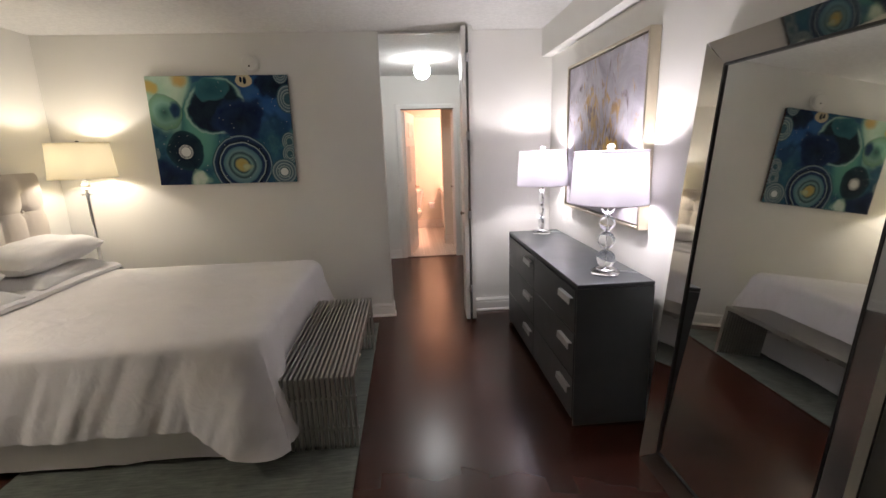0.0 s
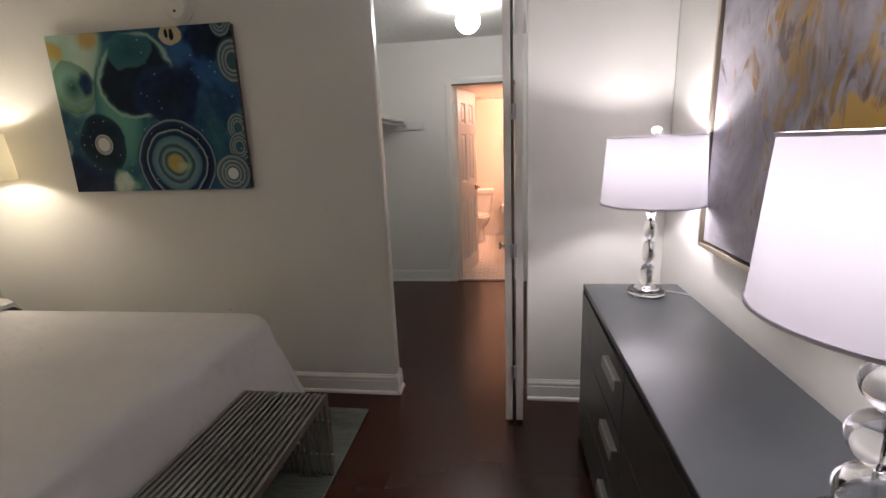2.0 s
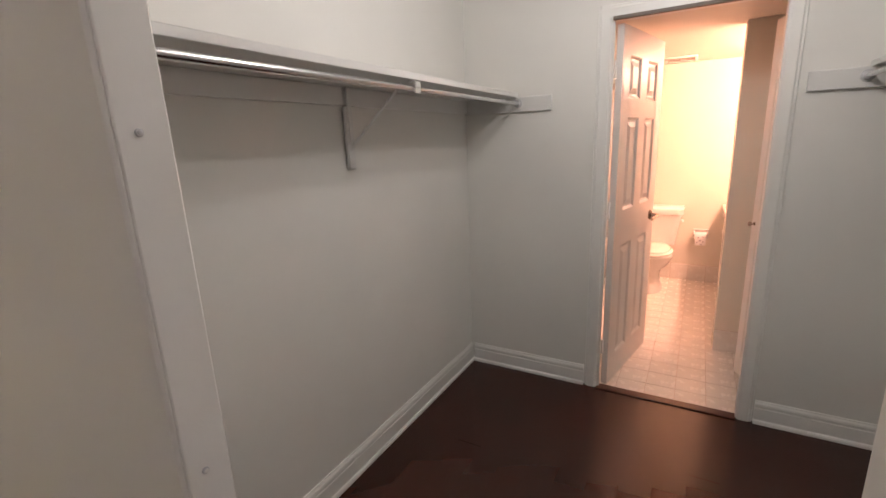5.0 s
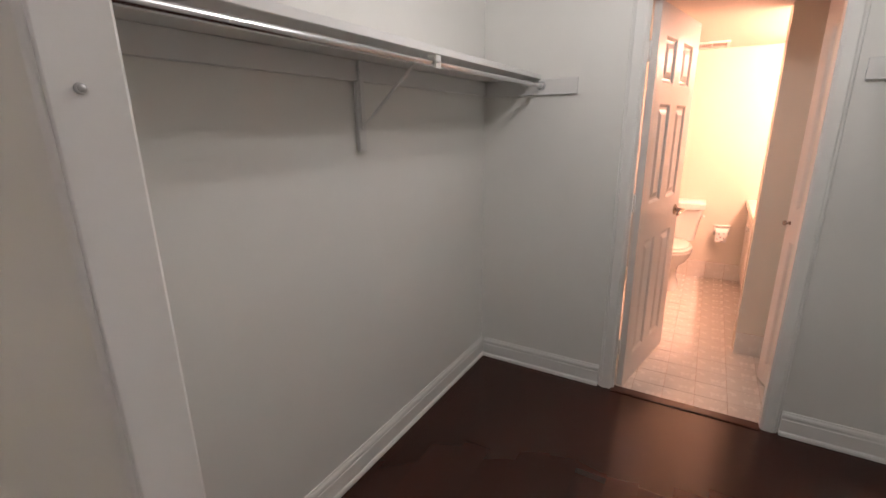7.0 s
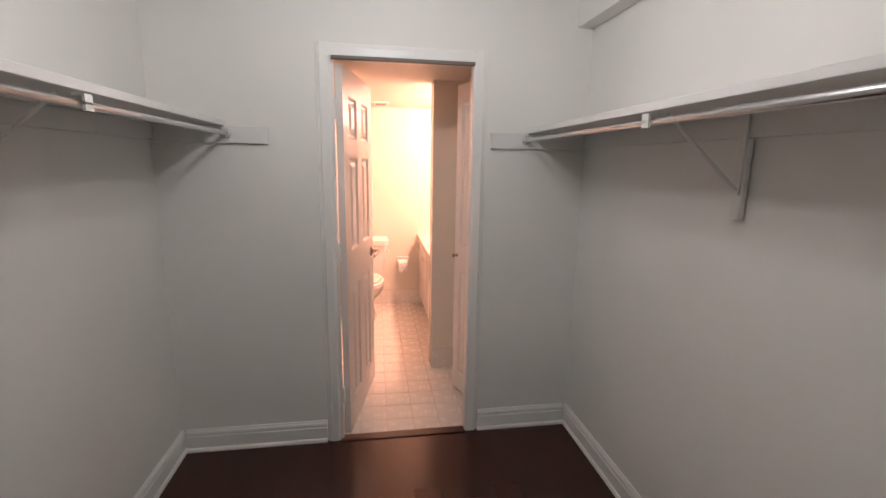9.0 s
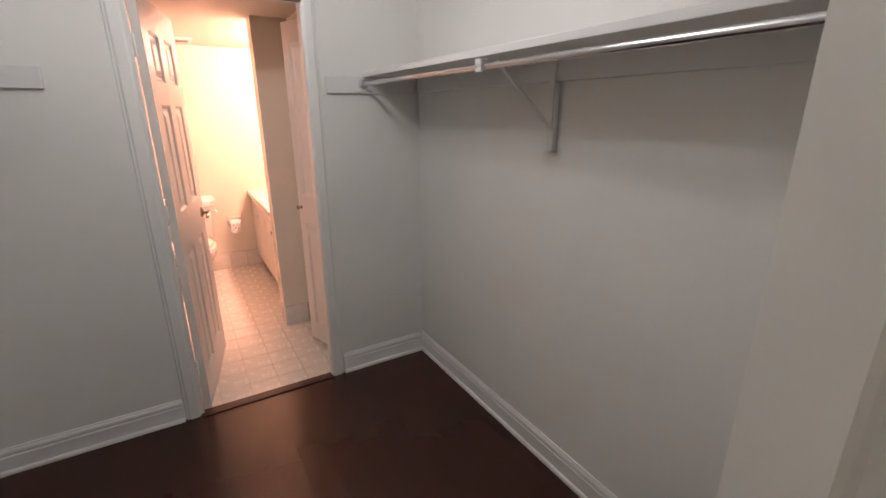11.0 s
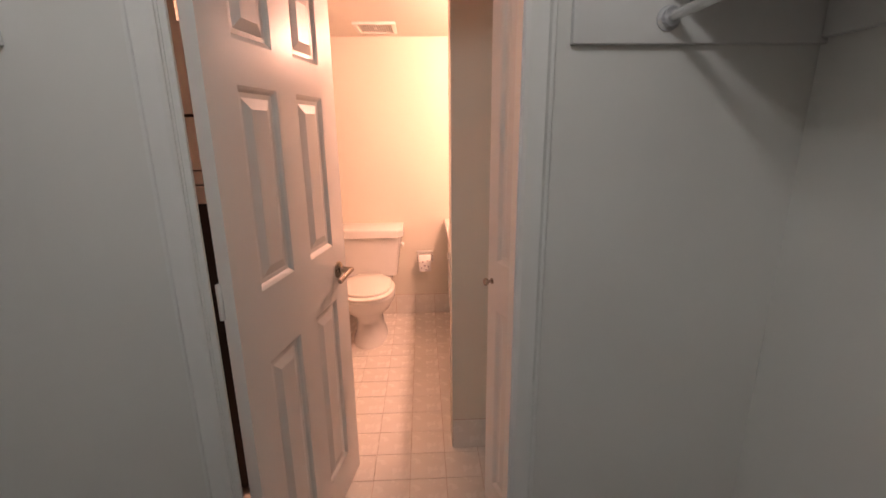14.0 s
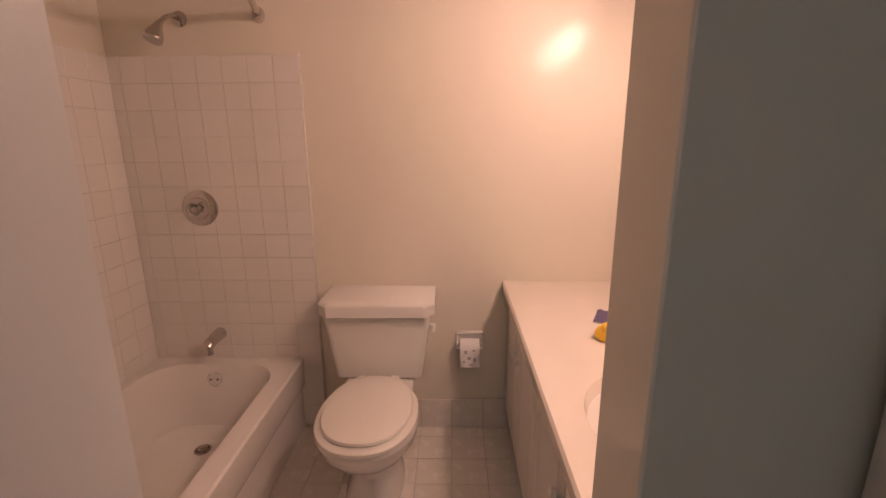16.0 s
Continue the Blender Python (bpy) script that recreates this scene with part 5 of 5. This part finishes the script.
for i in range(nd):
    bm = bmesh.new()
    y0, y1 = VY0 + wd * i + 0.004, VY0 + wd * (i + 1) - 0.004
    box(bm, VX - 0.018, y0, 0.115, VX - 0.001, y1, 0.72, bev=0.003)
    dd = part("cabinet_door", bm, CABINET, vn)
    bm = bmesh.new()
    loops = []
    for d, h in ((0.05, 0.0), (0.056, 0.004), (0.066, 0.004), (0.080, 0.0005)):
        loops.append([(VX - 0.0185 - h, y0 + d, 0.115 + d), (VX - 0.0185 - h, y1 - d, 0.115 + d), (VX - 0.0185 - h, y1 - d, 0.72 - d), (VX - 0.0185 - h, y0 + d, 0.72 - d)])
    rings(bm, loops, cap=False)
    part("door_moulding", bm, CABINET, dd, smooth=False)
    ky = y1 - 0.035 if i % 2 == 0 else y0 + 0.035
    bm = bmesh.new()
    rings(bm, [[(VX - 0.018 - d, ky + q * math.cos(2 * math.pi * k / 16), 0.585 + q * math.sin(2 * math.pi * k / 16)) for k in range(16)] for q, d in ((0.008, 0), (0.006, 0.010), (0.015, 0.014), (0.017, 0.022), (0.010, 0.028))])
    part("knob", bm, PLASTIC, dd, "white knob")

# worktop with sunk oval basin
wt = thing("bathroom_worktop", pose(0, 0, 0), "cream cultured marble worktop with an oval basin", "worktop")
CX, CY, RA, RB, WZ = 0.845, 7.22, 0.175, 0.225, 0.786
bm = bmesh.new()
n = 64
x0, x1, y0, y1 = 0.580, BR - 0.003, VY0, VY1


def rect_point(a):
    c, s = math.cos(a), math.sin(a)
    tx = ((x1 if c > 0 else x0) - CX) / c if abs(c) > 1e-9 else 1e9
    ty = ((y1 if s > 0 else y0) - CY) / s if abs(s) > 1e-9 else 1e9
    k = min(tx, ty)
    return CX + k * c, CY + k * s


angs = sorted([2 * math.pi * i / n for i in range(n)] + [math.atan2(y - CY, x - CX) % (2 * math.pi) for x in (x0, x1) for y in (y0, y1)])
edge = [rect_point(a) for a in angs]


def ell(f, z):
    return [(CX + RA * f * math.cos(a), CY + RB * f * math.sin(a), z) for a in angs]


rings(bm, [[(x, y, 0.746) for x, y in edge], [(x, y, WZ - 0.008) for x, y in edge], [(min(max(x, x0 + 0.007), x1), y, WZ) for x, y in edge],
           ell(1.05, WZ), ell(1.0, WZ - 0.004), ell(0.93, WZ - 0.05), ell(0.75, WZ - 0.11), ell(0.4, WZ - 0.14), ell(0.12, WZ - 0.145)], cap=False)
bm.faces.new([bm.verts.new(p) for p in ell(0.12, WZ - 0.145)])
part("slab", bm, MARBLE, wt)
part("splash", boxes((BR - 0.022, VY0, WZ + 0.0005, BR - 0.003, VY1, WZ + 0.075), bev=0.004), MARBLE, wt)

g = thing("sink_faucet", pose(1.045, CY, WZ), "chrome basin faucet with two handles", "faucet")
bm = bmesh.new()
box(bm, -0.03, -0.085, 0.0005, 0.03, 0.085, 0.018, bev=0.008)
part("base", bm, CHROME, g)
part("spout", tube(bmesh.new(), [(0, 0, 0.015), (0, 0, 0.06), (-0.03, 0, 0.085), (-0.09, 0, 0.08), (-0.115, 0, 0.06)], 0.012, 12), CHROME, g)
for s in (-1, 1):
    bm = bmesh.new()
    lathe(bm, [(0.014, 0.017), (0.014, 0.03), (0.022, 0.036), (0.022, 0.055), (0.012, 0.06)], 18, (0, s * 0.055, 0))
    part("handle", bm, CHROME, g)

# mirror and lamp bar above the vanity
g = thing("wall_mirror", pose(0, 0, 0), "wide frameless mirror above the vanity", "mirror")
part("glass", boxes((BR - 0.008, 6.83, 1.03, BR - 0.003, 8.17, 1.78), bev=0.001), MIRROR, g)
part("edge_channel", boxes((BR - 0.013, 8.17, 1.02, BR - 0.001, 8.185, 1.79), bev=0.002), TRIM, g, "white mirror edge strip")
part("edge_channel", boxes((BR - 0.013, 6.83, 1.012, BR - 0.001, 8.169, 1.028), bev=0.002), TRIM, g)
g = thing("vanity_light", pose(BR, 7.25, 1.985), "chrome vanity light bar with lit globe bulbs", "wall light")
part("bar", boxes((-0.035, -0.46, -0.055, -0.001, 0.46, 0.055), bev=0.006), CHROME, g)
for i in range(4):
    y = -0.345 + 0.23 * i
    bm = bmesh.new()
    rings(bm, [[(-0.035 - d, y + q * math.cos(2 * math.pi * k / 18), q * math.sin(2 * math.pi * k / 18)) for k in range(18)] for q, d in ((0.026, 0), (0.026, 0.006), (0.02, 0.012))])
    part("bulb_holder", bm, CHROME, g)
    bm = bmesh.new()
    lathe(bm, [(0.016, -0.010)] + [(0.047 * math.sin(a), 0.052 - 0.047 * math.cos(a)) for a in np.linspace(0.4, math.pi - 0.02, 14)], 22)
    bmesh.ops.transform(bm, matrix=pose(-0.046, y, 0, 0, -90), verts=bm.verts)
    part("bulb", bm, VANITY_BULB, g, "glowing globe bulb")

# duck and lilac cloth on the worktop
g = thing("rubber_duck", pose(0.845, 7.655, WZ + 0.0005, 0, 0, 200), "small yellow rubber duck on the worktop", "toy duck")
bm = bmesh.new()
rings(bm, [egg(0, 0, 0.024 * f, 0.034 * f2, 0.034 * f, z) for f, f2, z in ((0.6, 0.6, 0.0), (0.95, 0.95, 0.008), (1.0, 1.0, 0.018), (0.85, 0.9, 0.028), (0.45, 0.8, 0.036), (0.15, 0.75, 0.042))])
part("body", bm, YELLOW, g)
bm = bmesh.new()
lathe(bm, [(0.004, -0.018)] + [(0.018 * math.sin(a), -0.018 * math.cos(a)) for a in np.linspace(0.3, 3.0, 10)], 18, (0, 0.012, 0.048))
part("head", bm, YELLOW, g)
bm = bmesh.new()
rings(bm, [egg(0, 0.030 + d, 0.009 * f, 0.004, 0.004, z) for f, d, z in ((0.6, 0.0, 0.040), (1.0, 0.004, 0.043), (0.9, 0.004, 0.046), (0.4, 0.0, 0.049))])
part("beak", bm, ORANGE, g, "orange beak")
for s in (-1, 1):
    bm = bmesh.new()
    lathe(bm, [(0.003, 0.0), (0.003, 0.002), (0.001, 0.003)], 8)
    bmesh.ops.transform(bm, matrix=pose(s * 0.010, 0.0255, 0.053, -80, 0, s * -20), verts=bm.verts)
    part("eye", bm, BLACK, g)
bm = bmesh.new()
vv = [[bm.verts.new((0.13 * i / 8 * (1 - 0.3 * j / 8), 0.13 * j / 8, 0.002 + 0.010 * abs(noise.noise(Vector((i * 0.5, j * 0.5, 4)))))) for i in range(9)] for j in range(9)]
for a, b in zip(vv, vv[1:]):
    for i in range(8):
        bm.faces.new((a[i], a[i + 1], b[i + 1], b[i]))
bmesh.ops.solidify(bm, geom=bm.faces, thickness=0.0015)
lc = tagged(part("washcloth", bm, LILAC), "folded lilac cloth on the worktop", "cloth")
lc.matrix_basis = pose(0.855, 7.80, WZ + 0.001, 0, 0, -25)

# white storage unit behind the bathroom door
g = thing("storage_unit", pose(-0.58, 6.45, 0), "glossy white storage unit with open dark niches behind the door", "cabinet")
# back is coloured dark to give the niches their shade
part("carcass", boxes((-0.27, 0.13, 0.0, 0.27, 0.168, 1.80)), BRONZE, g, "inner back coloured dark as the shade in the niches")
for sx in (-1, 1):
    part("side_panel", boxes((sx * 0.262 - 0.008, 0.0, 0.0, sx * 0.262 + 0.008, 0.129, 1.80), bev=0.001), CERAMIC, g)
for z0, z1 in ((0.02, 0.672), (0.842, 1.000), (1.066, 1.096), (1.218, 1.280), (1.285, 1.330), (1.335, 1.508), (1.518, 1.80)):
    part("front_panel", boxes((-0.253, 0.0, z0, 0.253 if z1 > 1.21 else 0.170, 0.129, z1), bev=0.003), CERAMIC, g)
# added filler strip, its dark brown stands for the unit's shaded interior
part("stile", boxes((0.172, 0.002, 0.02, 0.253, 0.129, 1.214), bev=0.002), BRONZE, g, "dark brown filler coloured as the shaded interior")
part("basket", boxes((-0.24, 0.02, 1.0005, 0.165, 0.128, 1.058), bev=0.006), PULL, g, "grey basket")
for kx in (-0.16, -0.02, 0.12):
    bm = bmesh.new()
    rings(bm, [[(kx + q * math.cos(2 * math.pi * i / 16), -d, 1.43 + q * math.sin(2 * math.pi * i / 16)) for i in range(16)] for q, d in ((0.016, 0), (0.012, 0.010), (0.020, 0.016), (0.018, 0.026), (0.006, 0.029))])
    part("knob", bm, PLASTIC, g, "white round knob")

# ceiling vent
g = thing("ceiling_vent", pose(0.145, 7.985, BH), "white ceiling exhaust grille", "vent")
bm = bmesh.new()
for a in ((-0.13, -0.145, 0.13, -0.120), (-0.13, 0.120, 0.13, 0.145), (-0.13, -0.1195, -0.105, 0.1195), (0.105, -0.1195, 0.13, 0.1195)):
    box(bm, a[0], a[1], -0.016, a[2], a[3], 0.0, bev=0.003)
part("frame", bm, PLASTIC, g)
part("backing", boxes((-0.105, -0.12, -0.003, 0.105, 0.12, -0.001)), BRONZE, g)
sl = mesh_of("slat", boxes((-0.004, -0.118, -0.012, 0.001, 0.118, -0.004)), PLASTIC, False)
for i in range(15):
    part("slat", sl, None, g, at=pose(-0.098 + 0.014 * i, 0, 0, 0, 25))
bm = bmesh.new()
lathe(bm, [(0.010, -0.004), (0.010, -0.016), (0.003, -0.017)], 14)
part("centre_screw", bm, PLASTIC, g)

# ---- floors and tiles ----
def tile_mesh(name, w, h, th, mat, bev=0.002):
    """A flat piece on z, centred, with eased top edges."""
    bm = bmesh.new()
    a, b = w / 2, h / 2
    rings(bm, [[(-a, -b, 0), (a, -b, 0), (a, b, 0), (-a, b, 0)], [(-a, -b, th - bev * 0.6), (a, -b, th - bev * 0.6), (a, b, th - bev * 0.6), (-a, b, th - bev * 0.6)],
               [(-a + bev, -b + bev, th), (a - bev, -b + bev, th), (a - bev, b - bev, th), (-a + bev, b - bev, th)]])
    return mesh_of(name, bm, mat, False)


floor = structure("floor", boxes((LEFT - 0.12, SOUTH - 0.12, -0.10, RIGHT + 0.12, CB + 0.02, -0.006)), UNDERFLOOR, "dark reddish-brown glossy wood plank floor")
rng = random.Random(4)
PW, PL = 0.127, 1.22
cache = {}
row = 0
x = LEFT
while x < RIGHT - 0.001:
    w = min(PW, RIGHT - x)
    y = SOUTH - rng.random() * PL
    while y < CB:
        a, b = max(y, SOUTH), min(y + PL, CB)
        if b - a > 0.02 and not (x + w < CL and a > N1):
            key = (round(w, 3), round(b - a, 2))
            if key not in cache:
                cache[key] = tile_mesh("plank", w - 0.0001, b - a - 0.0002, 0.006, PLANK, 0.0001)
            part("plank", cache[key], None, floor, at=Matrix.Translation((x + w / 2, (a + b) / 2, -0.006)))
        y += PL
    x += PW

bfloor = structure("floor_bath", boxes((BL, CB + 0.02, -0.10, BR, BF, -0.003)), GROUT, "square cream ceramic floor tiles", "floor")
TP = 0.157
ft = tile_mesh("tile", TP - 0.0022, TP - 0.0022, 0.0045, FLOOR_TILE, 0.001)
for i in range(-8, 7):
    for j in range(0, 17):
        x, y = 0.185 - TP / 2 + TP * i, 8.364 - TP * (j + 0.5)
        if x - TP / 2 > BL and x + TP / 2 < BR and y - TP / 2 > CB + 0.001:
            part("tile", ft, None, bfloor, at=Matrix.Translation((x, y, -0.003)))

TS = 0.1105
wt_mesh = tile_mesh("tile", TS - 0.0014, TS - 0.0014, 0.006, WALL_TILE, 0.001)
back = structure("tiling_far", boxes((BL, BF - 0.003, TZ - 0.02, -0.302, BF - 0.0005, 1.786), (-0.389, BF - 0.003, 0.0, -0.302, BF - 0.0005, TZ - 0.0205)), WALL_GROUT, "white square wall tiles above the tub", "wall tiles")
for i in range(8):
    for j in range(17):
        x, z = -0.302 - TS * (i + 0.5), 1.786 - TS * (j + 0.5)
        if x - TS / 2 < BL - 0.06 or (z < TZ - 0.02 and i > 0) or z < 0.03:
            continue
        part("tile", wt_mesh, None, back, at=pose(x, BF - 0.003, z, 90))
side = structure("tiling_side", boxes((BL + 0.0005, 6.742, TZ - 0.02, BL + 0.003, BF - 0.0101, 1.786)), WALL_GROUT, "white square wall tiles beside the tub", "wall tiles")
for i in range(14):
    for j in range(13):
        y, z = BF - 0.011 - TS * (i + 0.5), 1.786 - TS * (j + 0.5)
        if y - TS / 2 > 6.742:
            part("tile", wt_mesh, None, side, at=pose(BL + 0.003, y, z, 90, 0, 90))
structure("trim_tile_edge", boxes((-0.3015, BF - 0.011, 0.0, -0.296, BF - 0.0005, 1.790), bev=0.002), CERAMIC, "rounded white tile edge", "trim")
btile = structure("tiling_base", boxes((-0.2955, BF - 0.003, 0.0, VX, BF - 0.0005, 0.166)), GROUT, "row of cream base tiles", "wall tiles")
bt = tile_mesh("tile", TP - 0.003, 0.160, 0.006, FLOOR_TILE, 0.0015)
for i in range(-3, 4):
    x = 0.185 - TP / 2 + TP * i
    if -0.2955 < x - TP / 2 + 0.001 and x + TP / 2 < VX + TP:
        part("tile", bt, None, btile, at=pose(x, BF - 0.003, 0.083, 90))
stile_m = tile_mesh("tile", 0.580, 0.150, 0.006, FLOOR_TILE, 0.0015)
stb = structure("trim_stub_base", boxes((0.5415, 6.669, 0.0, 0.74, 6.6718, 0.152)), GROUT, "cream tile base on the partition", "wall tiles")
bt2 = tile_mesh("tile", 0.16, 0.148, 0.006, FLOOR_TILE, 0.0015)
part("tile", bt2, None, stb, at=pose(0.622, 6.669, 0.076, 90))
